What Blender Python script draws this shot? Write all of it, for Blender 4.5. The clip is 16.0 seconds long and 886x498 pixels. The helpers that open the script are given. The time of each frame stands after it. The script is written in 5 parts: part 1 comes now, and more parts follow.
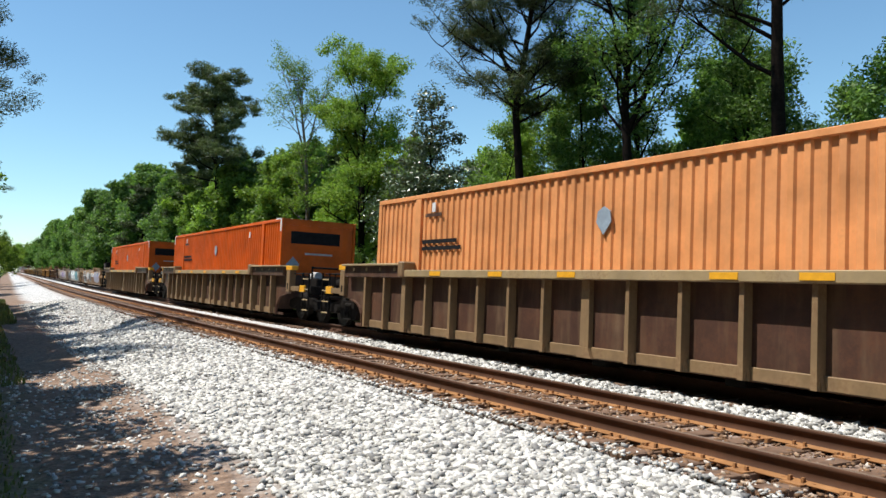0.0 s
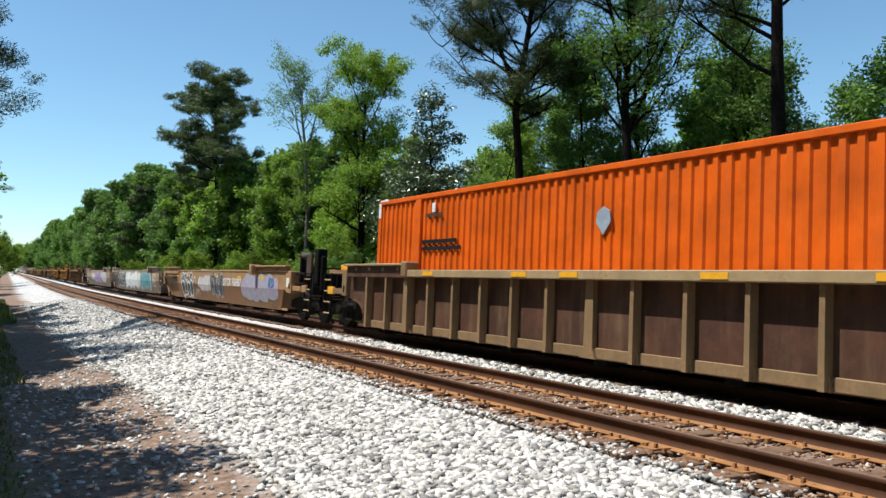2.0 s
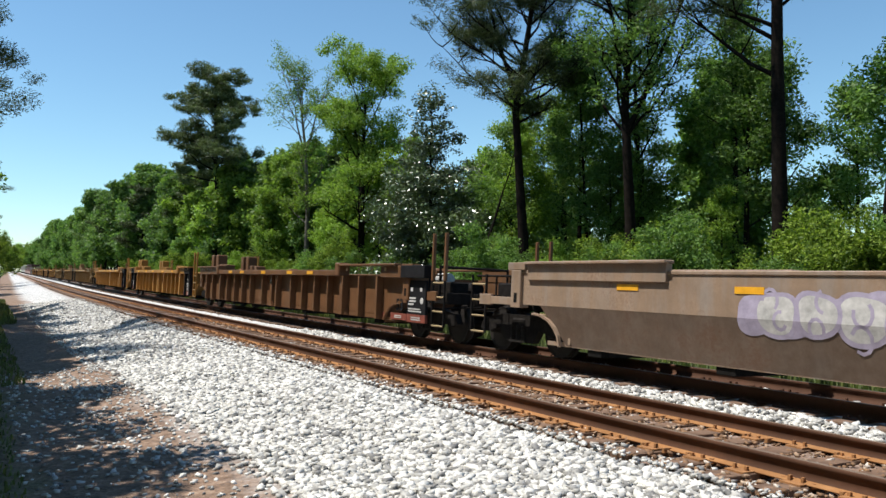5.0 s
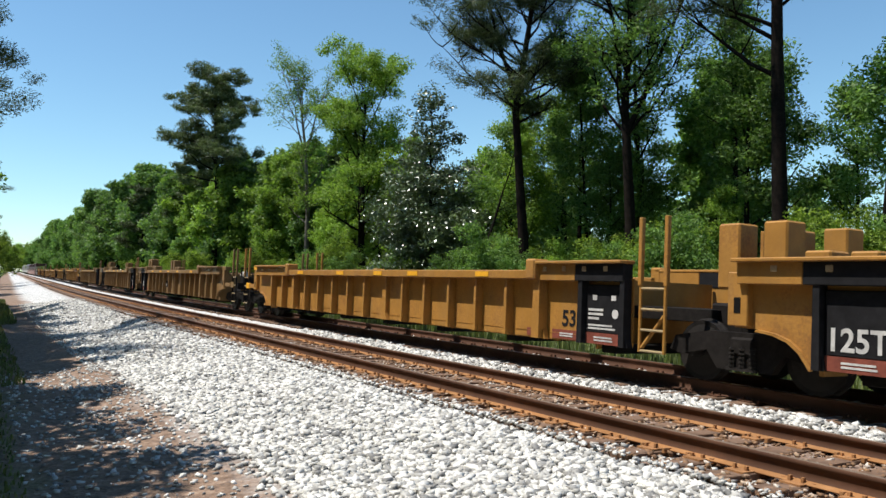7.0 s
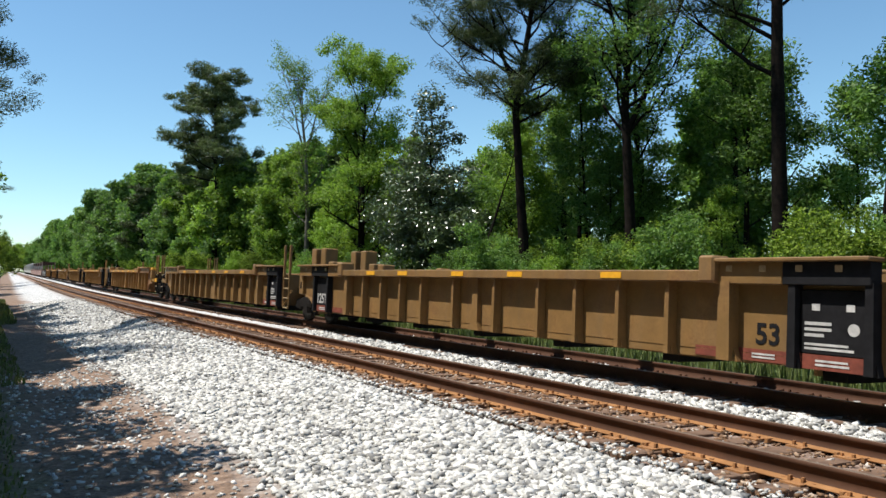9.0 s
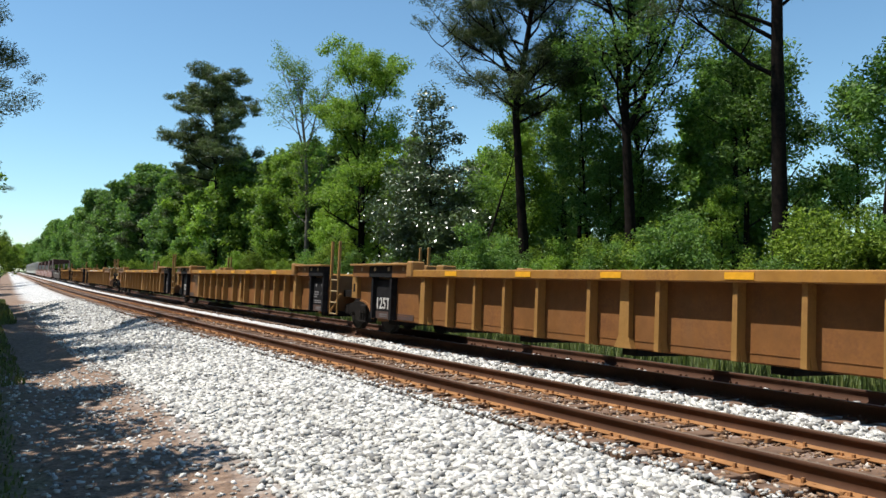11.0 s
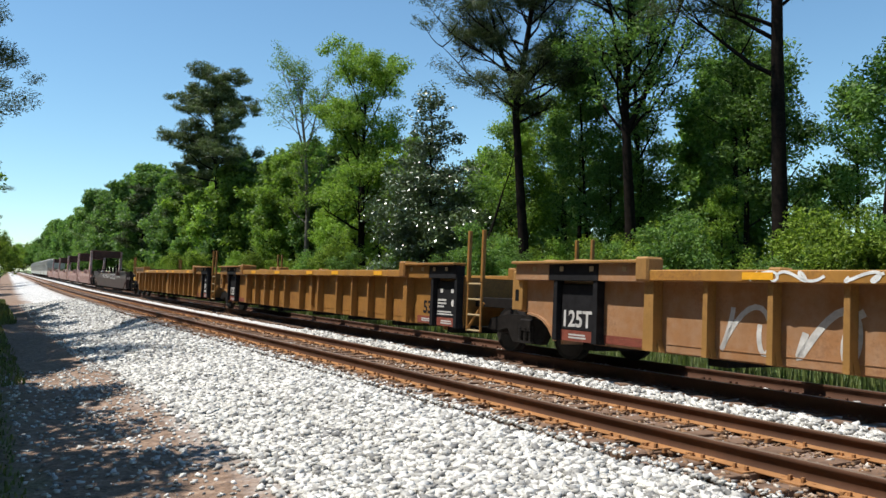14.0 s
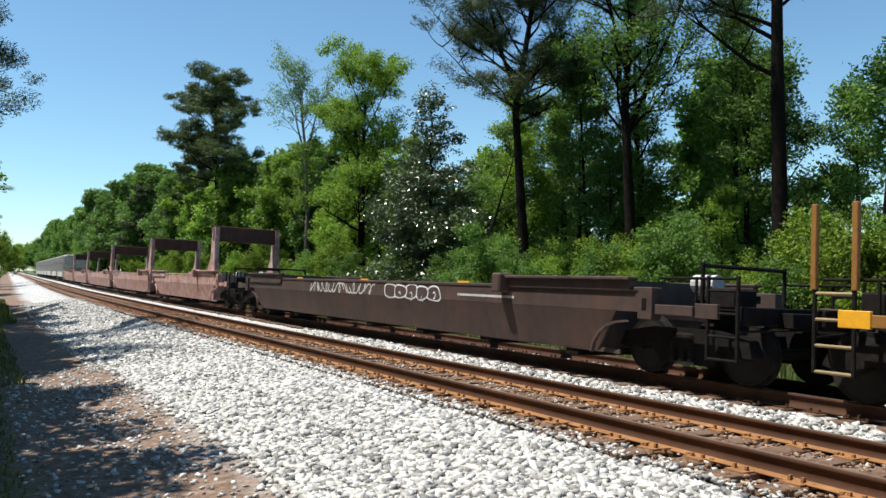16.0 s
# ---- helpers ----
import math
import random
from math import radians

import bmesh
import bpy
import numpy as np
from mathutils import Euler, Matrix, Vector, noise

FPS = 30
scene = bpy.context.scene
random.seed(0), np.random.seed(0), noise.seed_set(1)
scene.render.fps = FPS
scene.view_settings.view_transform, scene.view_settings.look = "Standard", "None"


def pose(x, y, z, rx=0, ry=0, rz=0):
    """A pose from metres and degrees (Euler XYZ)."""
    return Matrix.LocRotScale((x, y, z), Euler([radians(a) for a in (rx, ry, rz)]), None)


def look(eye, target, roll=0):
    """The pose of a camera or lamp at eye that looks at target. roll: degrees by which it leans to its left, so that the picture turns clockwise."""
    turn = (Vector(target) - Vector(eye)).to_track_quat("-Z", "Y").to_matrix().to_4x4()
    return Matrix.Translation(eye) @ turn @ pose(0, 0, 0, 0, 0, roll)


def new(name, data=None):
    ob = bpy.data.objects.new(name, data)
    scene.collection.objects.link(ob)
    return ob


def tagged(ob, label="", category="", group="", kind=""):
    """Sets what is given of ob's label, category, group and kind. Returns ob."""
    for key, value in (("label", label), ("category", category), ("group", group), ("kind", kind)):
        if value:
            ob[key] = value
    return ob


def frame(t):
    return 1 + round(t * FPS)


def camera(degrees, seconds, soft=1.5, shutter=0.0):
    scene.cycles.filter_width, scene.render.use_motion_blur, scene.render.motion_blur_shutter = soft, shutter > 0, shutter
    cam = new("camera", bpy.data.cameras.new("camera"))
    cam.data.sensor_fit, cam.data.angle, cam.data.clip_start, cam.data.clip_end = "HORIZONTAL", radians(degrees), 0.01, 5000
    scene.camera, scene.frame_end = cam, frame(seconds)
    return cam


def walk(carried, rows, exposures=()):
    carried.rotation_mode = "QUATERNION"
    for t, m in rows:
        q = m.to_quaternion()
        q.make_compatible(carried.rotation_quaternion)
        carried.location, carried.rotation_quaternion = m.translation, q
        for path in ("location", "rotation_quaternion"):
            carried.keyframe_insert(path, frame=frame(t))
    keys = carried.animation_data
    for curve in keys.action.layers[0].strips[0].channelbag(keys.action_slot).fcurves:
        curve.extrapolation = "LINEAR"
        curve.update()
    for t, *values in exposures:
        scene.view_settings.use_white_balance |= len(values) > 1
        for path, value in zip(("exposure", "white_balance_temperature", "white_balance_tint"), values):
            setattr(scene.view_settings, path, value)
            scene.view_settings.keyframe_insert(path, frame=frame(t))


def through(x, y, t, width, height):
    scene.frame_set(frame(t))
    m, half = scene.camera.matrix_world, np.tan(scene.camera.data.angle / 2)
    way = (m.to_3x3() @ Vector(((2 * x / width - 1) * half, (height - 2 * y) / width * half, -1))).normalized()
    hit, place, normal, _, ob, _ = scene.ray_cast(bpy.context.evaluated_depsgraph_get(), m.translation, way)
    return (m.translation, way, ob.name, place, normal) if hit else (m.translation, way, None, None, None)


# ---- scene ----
# ---------------- camera ----------------
cam = camera(58.4, 16.0)
EYE = (0.0, 0.0, 1.553)
YAW, TILT = radians(31.16), radians(1.51)
AIM = (-math.cos(YAW) * math.cos(TILT), math.sin(YAW) * math.cos(TILT), EYE[2] + math.sin(TILT))
walk(cam, [(0.0, look(EYE, AIM)), (16.0, look(EYE, AIM))])

# ---------------- sky, sun, exposure ----------------
SUN_UP, SUN_TURN = 65.0, 208.0
world = bpy.data.worlds.new("sky")
scene.world = world
world.use_nodes = True
wn = world.node_tree
sky = wn.nodes.new("ShaderNodeTexSky")
sky.sky_type, sky.sun_disc = "NISHITA", False
sky.sun_elevation, sky.sun_rotation = radians(SUN_UP), radians(SUN_TURN)
sky.air_density, sky.dust_density, sky.ozone_density = 1.0, 0.0, 1.6
wn.nodes["Background"].inputs["Strength"].default_value = 0.104
tint = wn.nodes.new("ShaderNodeMix")
tint.data_type, tint.blend_type = "RGBA", "MULTIPLY"
tint.inputs["Factor"].default_value = 1.0
tint.inputs["B"].default_value = (0.79, 1.0, 1.04, 1)
wn.links.new(sky.outputs[0], tint.inputs["A"])
wn.links.new(tint.outputs["Result"], wn.nodes["Background"].inputs["Color"])
sun_data = bpy.data.lights.new("sun", "SUN")
sun_data.energy, sun_data.angle, sun_data.color = 5.0, radians(0.53), (1.0, 0.97, 0.91)
sun = new("sun", sun_data)
sun_way = Vector((math.sin(radians(SUN_TURN)) * math.cos(radians(SUN_UP)),
                  math.cos(radians(SUN_TURN)) * math.cos(radians(SUN_UP)), math.sin(radians(SUN_UP))))
sun.matrix_world = look(sun_way * 60, (0, 0, 0))
scene.view_settings.exposure = 0.5


# ---------------- the line of the track ----------------
# s: metres along the track away from the camera's foot (world -x); o: metres across it.
NEAR, FAR, FAR_Z = 6.5, 9.775, -0.045
BEND, BEND_END, CANT = 0.000457, 90.0, radians(2.857)
SPEED = 23.27


def drift(s):
    c = min(max(s, 0.0), BEND_END)
    return BEND * (0.5 * c * c + c * max(s - BEND_END, 0.0))


def heading(s):
    return math.atan(BEND * min(max(s, 0.0), BEND_END))


def on_track(s, o=0.0, z=0.0, cant=0.0):
    """The pose of a thing on the line at s, its x along the rails towards the camera's side."""
    return (Matrix.Translation((-s, o + drift(s), z)) @ Matrix.Rotation(-heading(s), 4, "Z")
            @ Matrix.Rotation(-cant, 4, "X"))


# ---------------- materials ----------------
def nodes_of(name):
    m = bpy.data.materials.new(name)
    m.use_nodes = True
    return m, m.node_tree.nodes, m.node_tree.links, m.node_tree.nodes["Principled BSDF"]


def noise_node(n, l, scale, detail=6.0, rough=0.6, stretch=None, kind="Object"):
    tc = n.new("ShaderNodeTexCoord")
    t = n.new("ShaderNodeTexNoise")
    t.inputs["Scale"].default_value, t.inputs["Detail"].default_value = scale, detail
    t.inputs["Roughness"].default_value = rough
    if stretch:
        mp = n.new("ShaderNodeMapping")
        mp.inputs["Scale"].default_value = stretch
        l.new(tc.outputs[kind], mp.inputs[0])
        l.new(mp.outputs[0], t.inputs["Vector"])
    else:
        l.new(tc.outputs[kind], t.inputs["Vector"])
    return t


def ramp(n, l, src, stops):
    r = n.new("ShaderNodeValToRGB")
    e = r.color_ramp.elements
    while len(e) < len(stops):
        e.new(0.5)
    for i, (p, c) in enumerate(stops):
        e[i].position = p
        e[i].color = (*c, 1)
    l.new(src, r.inputs[0])
    return r.outputs[0]


def mix(n, l, fac, a, b, blend="MIX"):
    m = n.new("ShaderNodeMix")
    m.data_type, m.blend_type = "RGBA", blend
    for sock, v in ((m.inputs["Factor"], fac), (m.inputs["A"], a), (m.inputs["B"], b)):
        if isinstance(v, (int, float)):
            sock.default_value = v
        elif isinstance(v, tuple):
            sock.default_value = (*v, 1)
        else:
            l.new(v, sock)
    return m.outputs["Result"]


def bump(n, l, b, height, strength=0.3, distance=0.02):
    k = n.new("ShaderNodeBump")
    k.inputs["Strength"].default_value, k.inputs["Distance"].default_value = strength, distance
    l.new(height, k.inputs["Height"])
    l.new(k.outputs[0], b.inputs["Normal"])


def painted(name, paint, rust=(0.12, 0.05, 0.025), wear=0.5, rough=0.55, dust=(0.28, 0.22, 0.16), streak=0.35, blotch=None):
    """Old paint on steel: grime in streaks that run down, rust in patches."""
    m, n, l, b = nodes_of(name)
    big = noise_node(n, l, 1.1, 8, 0.65)
    fine = noise_node(n, l, 22, 5, 0.7)
    run = noise_node(n, l, 1.0, 6, 0.6, (4.0, 4.0, 0.6))
    dark = tuple(c * 0.62 for c in paint)
    col = ramp(n, l, big.outputs[0], [(0.3, dark), (0.62, paint)])
    col = mix(n, l, ramp(n, l, run.outputs[0], [(0.45, (0, 0, 0)), (0.75, (streak,) * 3)]), col, dust)
    blot = noise_node(n, l, 3.6, 7, 0.7)
    col = mix(n, l, ramp(n, l, blot.outputs[0], [(0.42, (0, 0, 0)), (0.7, (0.55 * wear + 0.05,) * 3)]), col, blotch or tuple(c * 0.45 for c in paint))
    patch = mix(n, l, 0.35, big.outputs[0], fine.outputs[0])
    col = mix(n, l, ramp(n, l, patch, [(0.58 - 0.1 * wear, (0, 0, 0)), (0.66, (wear,) * 3)]), col, rust)
    l.new(col, b.inputs["Base Color"])
    b.inputs["Roughness"].default_value = rough
    b.inputs["Specular IOR Level"].default_value = 0.25
    bump(n, l, b, fine.outputs[0], 0.15, 0.01)
    return m


def plain(name, colour, rough=0.6, metal=0.0, scale=12.0, vary=0.35, shine=0.35):
    m, n, l, b = nodes_of(name)
    t = noise_node(n, l, scale, 6, 0.65)
    l.new(ramp(n, l, t.outputs[0], [(0.3, tuple(c * (1 - vary) for c in colour)), (0.7, tuple(min(1, c * (1 + vary * 0.5)) for c in colour))]),
          b.inputs["Base Color"])
    b.inputs["Roughness"].default_value, b.inputs["Metallic"].default_value = rough, metal
    b.inputs["Specular IOR Level"].default_value = shine
    bump(n, l, b, t.outputs[0], 0.2, 0.01)
    return m


def leafy(name, dark, light, rough=0.5, through=0.35, shine=0.5):
    m, n, l, b = nodes_of(name)
    g = n.new("ShaderNodeNewGeometry")
    oi = n.new("ShaderNodeObjectInfo")
    col = ramp(n, l, g.outputs["Random Per Island"], [(0.0, dark), (1.0, light)])
    hue = n.new("ShaderNodeHueSaturation")
    mm = n.new("ShaderNodeMath")
    mm.operation, mm.inputs[1].default_value, mm.inputs[2].default_value = "MULTIPLY_ADD", 0.5, 0.75
    l.new(oi.outputs["Random"], mm.inputs[0])
    l.new(mm.outputs[0], hue.inputs["Value"])
    l.new(col, hue.inputs["Color"])
    l.new(hue.outputs[0], b.inputs["Base Color"])
    b.inputs["Roughness"].default_value, b.inputs["Specular IOR Level"].default_value = rough, shine
    tr = n.new("ShaderNodeBsdfTranslucent")
    l.new(mix(n, l, 1.0, hue.outputs[0], (1.02, 1.12, 0.55), "MULTIPLY"), tr.inputs["Color"])
    sh = n.new("ShaderNodeMixShader")
    sh.inputs[0].default_value = through
    l.new(b.outputs[0], sh.inputs[1])
    l.new(tr.outputs[0], sh.inputs[2])
    l.new(sh.outputs[0], n["Material Output"].inputs["Surface"])
    return m


def ground_material():
    """White limestone ballast along the track, dusty soil beside it, grass and litter beyond."""
    m, n, l, b = nodes_of("ground")
    at = n.new("ShaderNodeAttribute")
    at.attribute_name = "across"
    big = noise_node(n, l, 0.8, 6, 0.65)
    fine = noise_node(n, l, 9, 6, 0.7)
    edge = n.new("ShaderNodeMath")
    edge.operation = "MULTIPLY_ADD"
    edge.inputs[1].default_value, edge.inputs[2].default_value = 1.6, -0.8
    l.new(big.outputs[0], edge.inputs[0])
    add = n.new("ShaderNodeMath")
    l.new(at.outputs["Fac"], add.inputs[0])
    l.new(edge.outputs[0], add.inputs[1])
    vo = n.new("ShaderNodeTexVoronoi")
    vo.inputs["Scale"].default_value = 17
    tc = n.new("ShaderNodeTexCoord")
    l.new(tc.outputs["Object"], vo.inputs["Vector"])
    hs = n.new("ShaderNodeSeparateColor")
    l.new(vo.outputs["Color"], hs.inputs[0])
    stone = ramp(n, l, hs.outputs[0], [(0.0, (0.36, 0.35, 0.34)), (0.35, (0.56, 0.55, 0.53)), (1.0, (0.74, 0.725, 0.70))])
    gap = ramp(n, l, vo.outputs["Distance"], [(0.25, (1, 1, 1)), (0.8, (0.5, 0.48, 0.46))])
    stone = mix(n, l, 1.0, stone, gap, "MULTIPLY")
    soil = ramp(n, l, fine.outputs[0], [(0.3, (0.075, 0.043, 0.025)), (0.55, (0.22, 0.14, 0.092)), (0.75, (0.38, 0.275, 0.20))])
    grass = ramp(n, l, fine.outputs[0], [(0.3, (0.03, 0.05, 0.012)), (0.6, (0.09, 0.13, 0.03)), (0.8, (0.16, 0.15, 0.06))])

    def step(lo, hi):
        s = n.new("ShaderNodeMapRange")
        s.inputs["From Min"].default_value, s.inputs["From Max"].default_value = lo, hi
        l.new(add.outputs[0], s.inputs["Value"])
        return s.outputs[0]
    col = mix(n, l, step(-0.3, 0.75), grass, soil)
    col = mix(n, l, step(2.3, 2.95), col, stone)
    stained = mix(n, l, 0.82, stone, (0.17, 0.085, 0.042))
    inside = n.new("ShaderNodeMath")
    inside.operation = "MULTIPLY"
    out = n.new("ShaderNodeMath")
    out.operation, out.inputs[0].default_value = "SUBTRACT", 1.0
    for lo, hi, sock in ((4.75, 5.25, inside.inputs[0]), (7.4, 7.9, out.inputs[1])):
        s2 = n.new("ShaderNodeMapRange")
        s2.inputs["From Min"].default_value, s2.inputs["From Max"].default_value = lo, hi
        l.new(at.outputs["Fac"], s2.inputs["Value"])
        l.new(s2.outputs[0], sock)
    l.new(out.outputs[0], inside.inputs[1])
    col = mix(n, l, inside.outputs[0], col, stained)
    col = mix(n, l, step(11.5, 12.1), col, grass)
    l.new(col, b.inputs["Base Color"])
    b.inputs["Roughness"].default_value = 0.9
    hgt = mix(n, l, 0.5, fine.outputs[0], vo.outputs["Distance"])
    bump(n, l, b, hgt, 0.8, 0.05)
    return m


def island(name, stops, rough=0.85, scale=30):
    """Stones and chips: each one takes its own shade."""
    m, n, l, b = nodes_of(name)
    g = n.new("ShaderNodeNewGeometry")
    t = noise_node(n, l, scale, 5, 0.7)
    col = ramp(n, l, g.outputs["Random Per Island"], stops)
    col = mix(n, l, 0.35, col, ramp(n, l, t.outputs[0], [(0.3, (0.35, 0.33, 0.31)), (0.6, (1, 1, 1))]), "MULTIPLY")
    l.new(col, b.inputs["Base Color"])
    b.inputs["Roughness"].default_value = rough
    bump(n, l, b, t.outputs[0], 0.3, 0.01)
    return m


M = {
    "ground": ground_material(),
    "stone": island("ballast_stone", [(0.0, (0.15, 0.145, 0.14)), (0.22, (0.35, 0.335, 0.31)), (0.5, (0.53, 0.512, 0.475)), (1.0, (0.74, 0.715, 0.66))]),
    "stained": island("rust_stained_stone", [(0.0, (0.13, 0.066, 0.03)), (0.6, (0.28, 0.155, 0.078)), (0.85, (0.42, 0.31, 0.22)), (1.0, (0.66, 0.62, 0.56))]),
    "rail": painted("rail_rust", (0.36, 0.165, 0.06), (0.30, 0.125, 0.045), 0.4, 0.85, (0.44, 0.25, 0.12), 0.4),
    # Darker copy of the rail rust: the shade under the head, put into the colour.
    "rail_shade": painted("rail_rust_shaded", (0.075, 0.031, 0.015), (0.115, 0.046, 0.02), 0.4, 0.8, (0.10, 0.05, 0.025), 0.3),
    "rail_top": plain("rail_polished", (0.34, 0.31, 0.29), 0.32, 0.9, 30, 0.2),
    "rail_dull": plain("rail_dull_head", (0.24, 0.17, 0.12), 0.5, 0.4, 30, 0.3),
    "tie": plain("tie_wood", (0.165, 0.098, 0.062), 0.85, 0, 9, 0.5),
    "plate": plain("tie_plate_rust", (0.31, 0.145, 0.055), 0.85, 0, 14, 0.45),
    "orange": painted("container_orange", (0.72, 0.118, 0.002), wear=0.08, rough=0.5, streak=0.06),
    "peach": painted("container_faded", (0.78, 0.32, 0.115), wear=0.15, rough=0.6, streak=0.2, dust=(0.6, 0.36, 0.2)),
    "brown": painted("car_brown", (0.082, 0.04, 0.027), wear=0.7, streak=0.6, dust=(0.20, 0.13, 0.075)),
    "tanrib": painted("car_tan", (0.40, 0.29, 0.15), wear=0.5, streak=0.4),
    "tanpost": painted("car_tan_post", (0.27, 0.175, 0.09), wear=0.6, streak=0.5, dust=(0.16, 0.1, 0.06)),
    "yellow": painted("car_yellow", (0.42, 0.20, 0.04), wear=0.65, streak=0.4, dust=(0.25, 0.155, 0.07)),
    "goldbrown": painted("car_gold_brown", (0.33, 0.155, 0.036), wear=0.75, streak=0.45, dust=(0.18, 0.10, 0.045)),
    "paleteal": plain("pale_teal_spray", (0.30, 0.44, 0.45), 0.7, 0, 5, 0.35),
    "olive": painted("car_dusty_yellow", (0.26, 0.145, 0.05), wear=0.6, streak=0.5, dust=(0.16, 0.11, 0.066)),
    "rusty": painted("car_rusty_yellow", (0.25, 0.108, 0.034), wear=0.75, streak=0.45, dust=(0.16, 0.085, 0.043)),
    "rustbrown": painted("car_rust_brown", (0.16, 0.075, 0.032), wear=0.6, streak=0.4, dust=(0.14, 0.08, 0.045)),
    "chalked": painted("car_scuffed_rust", (0.34, 0.165, 0.07), wear=0.5, streak=0.35, dust=(0.33, 0.22, 0.14), blotch=(0.40, 0.30, 0.22)),
    "greybrown": painted("car_grey_brown", (0.33, 0.225, 0.15), wear=0.5, streak=0.6, dust=(0.30, 0.27, 0.24)),
    "tanbrown": painted("car_tan_brown", (0.40, 0.225, 0.10), wear=0.55, streak=0.5, dust=(0.34, 0.25, 0.17)),
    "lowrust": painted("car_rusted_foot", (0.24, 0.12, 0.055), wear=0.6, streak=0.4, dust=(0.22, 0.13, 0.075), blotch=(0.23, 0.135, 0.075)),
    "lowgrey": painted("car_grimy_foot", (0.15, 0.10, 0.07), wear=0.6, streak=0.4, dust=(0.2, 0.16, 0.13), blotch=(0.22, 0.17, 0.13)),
    "ribgold": painted("car_rib_gold", (0.36, 0.19, 0.055), wear=0.55, streak=0.4, dust=(0.2, 0.11, 0.05)),
    "dark": painted("car_dark", (0.07, 0.047, 0.04), wear=0.5, streak=0.3, dust=(0.13, 0.09, 0.08), blotch=(0.12, 0.07, 0.06)),
    "red": painted("car_faded_red", (0.36, 0.15, 0.115), wear=0.75, streak=0.55, dust=(0.62, 0.52, 0.48), blotch=(0.75, 0.66, 0.62)),
    "darkred": painted("beam_dark_red", (0.085, 0.035, 0.026), wear=0.4, streak=0.2, dust=(0.2, 0.12, 0.1)),
    "grey": painted("car_pale_grey", (0.56, 0.54, 0.48), wear=0.3, streak=0.3),
    "black": plain("undergear", (0.012, 0.011, 0.010), 0.9, 0, 8, 0.5, 0.06),
    "steel": plain("wheel_steel", (0.022, 0.019, 0.017), 0.6, 0, 8, 0.4, 0.1),
    "gear": plain("truck_grime", (0.017, 0.0145, 0.013), 0.75, 0, 8, 0.5, 0.06),
    "white": plain("white_paint", (0.72, 0.72, 0.70), 0.6, 0, 6, 0.25),
    "whitefade": plain("chalky_white_paint", (0.52, 0.50, 0.47), 0.7, 0, 6, 0.35),
    "greyed": plain("greyed_white_paint", (0.16, 0.15, 0.15), 0.7, 0, 6, 0.4),
    "sign": plain("yellow_mark", (0.75, 0.36, 0.02), 0.5, 0, 8, 0.15),
    "blackpaint": plain("black_paint", (0.014, 0.0135, 0.0145), 0.75, 0, 8, 0.4, 0.12),
    "redpaint": plain("red_paint", (0.20, 0.05, 0.03), 0.7, 0, 8, 0.4),
    "teal": plain("teal_spray", (0.06, 0.24, 0.29), 0.65, 0, 5, 0.45),
    "bluespray": plain("blue_spray", (0.035, 0.13, 0.30), 0.6, 0, 5, 0.3),
    "purple": plain("purple_spray", (0.22, 0.13, 0.34), 0.6, 0, 5, 0.3),
    "blueblack": plain("blue_black_spray", (0.045, 0.05, 0.065), 0.6, 0, 5, 0.3),
    "lilac": plain("lilac_spray", (0.38, 0.33, 0.42), 0.6, 0, 5, 0.3),
    "bluegrey": plain("sticker_grey", (0.28, 0.34, 0.40), 0.5, 0, 8, 0.2),
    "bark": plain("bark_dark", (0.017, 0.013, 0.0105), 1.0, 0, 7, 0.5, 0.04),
    "barkgrey": plain("bark_grey", (0.15, 0.125, 0.10), 0.9, 0, 7, 0.5),
    "oak": leafy("oak_leaves", (0.07, 0.14, 0.034), (0.2, 0.315, 0.085), 0.5, 0.5, 0.25),
    "spring": leafy("young_leaves", (0.115, 0.195, 0.024), (0.27, 0.385, 0.075), 0.5, 0.5, 0.25),
    "pine": leafy("pine_needles", (0.045, 0.065, 0.025), (0.12, 0.15, 0.06), 0.5, 0.28, 0.25),
    "gloss": leafy("magnolia_leaves", (0.04, 0.06, 0.018), (0.10, 0.14, 0.045), 0.33, 0.08, 1.0),
    "grass": leafy("grass_blades", (0.06, 0.085, 0.018), (0.17, 0.19, 0.06), 0.5, 0.3),
    "brush": leafy("undergrowth_leaves", (0.045, 0.085, 0.012), (0.27, 0.36, 0.055), 0.55, 0.42, 0.15),
}


# ---------------- mesh helpers ----------------
def mesh_of(name, bm, *mats):
    me = bpy.data.meshes.new(name)
    bm.to_mesh(me)
    bm.free()
    for k in mats:
        me.materials.append(M[k])
    return me


def part(name, bm, material, parent, label=""):
    me = bm if isinstance(bm, bpy.types.Mesh) else mesh_of(name, bm, material)
    ob = new(name, me)
    ob.parent = parent
    return tagged(ob, label)


def box(bm, x0, x1, y0, y1, z0, z1, bevel=0.0):
    r = bmesh.ops.create_cube(bm, size=1)
    for v in r["verts"]:
        v.co = Vector(((x0 + x1) / 2 + v.co.x * (x1 - x0), (y0 + y1) / 2 + v.co.y * (y1 - y0), (z0 + z1) / 2 + v.co.z * (z1 - z0)))
    if bevel:
        es = {e for v in r["verts"] for e in v.link_edges}
        bmesh.ops.bevel(bm, geom=list(es), offset=bevel, segments=1, affect="EDGES")
    return bm


def boxes(*rows, bevel=0.0):
    bm = bmesh.new()
    for r in rows:
        box(bm, *r, bevel=bevel)
    return bm


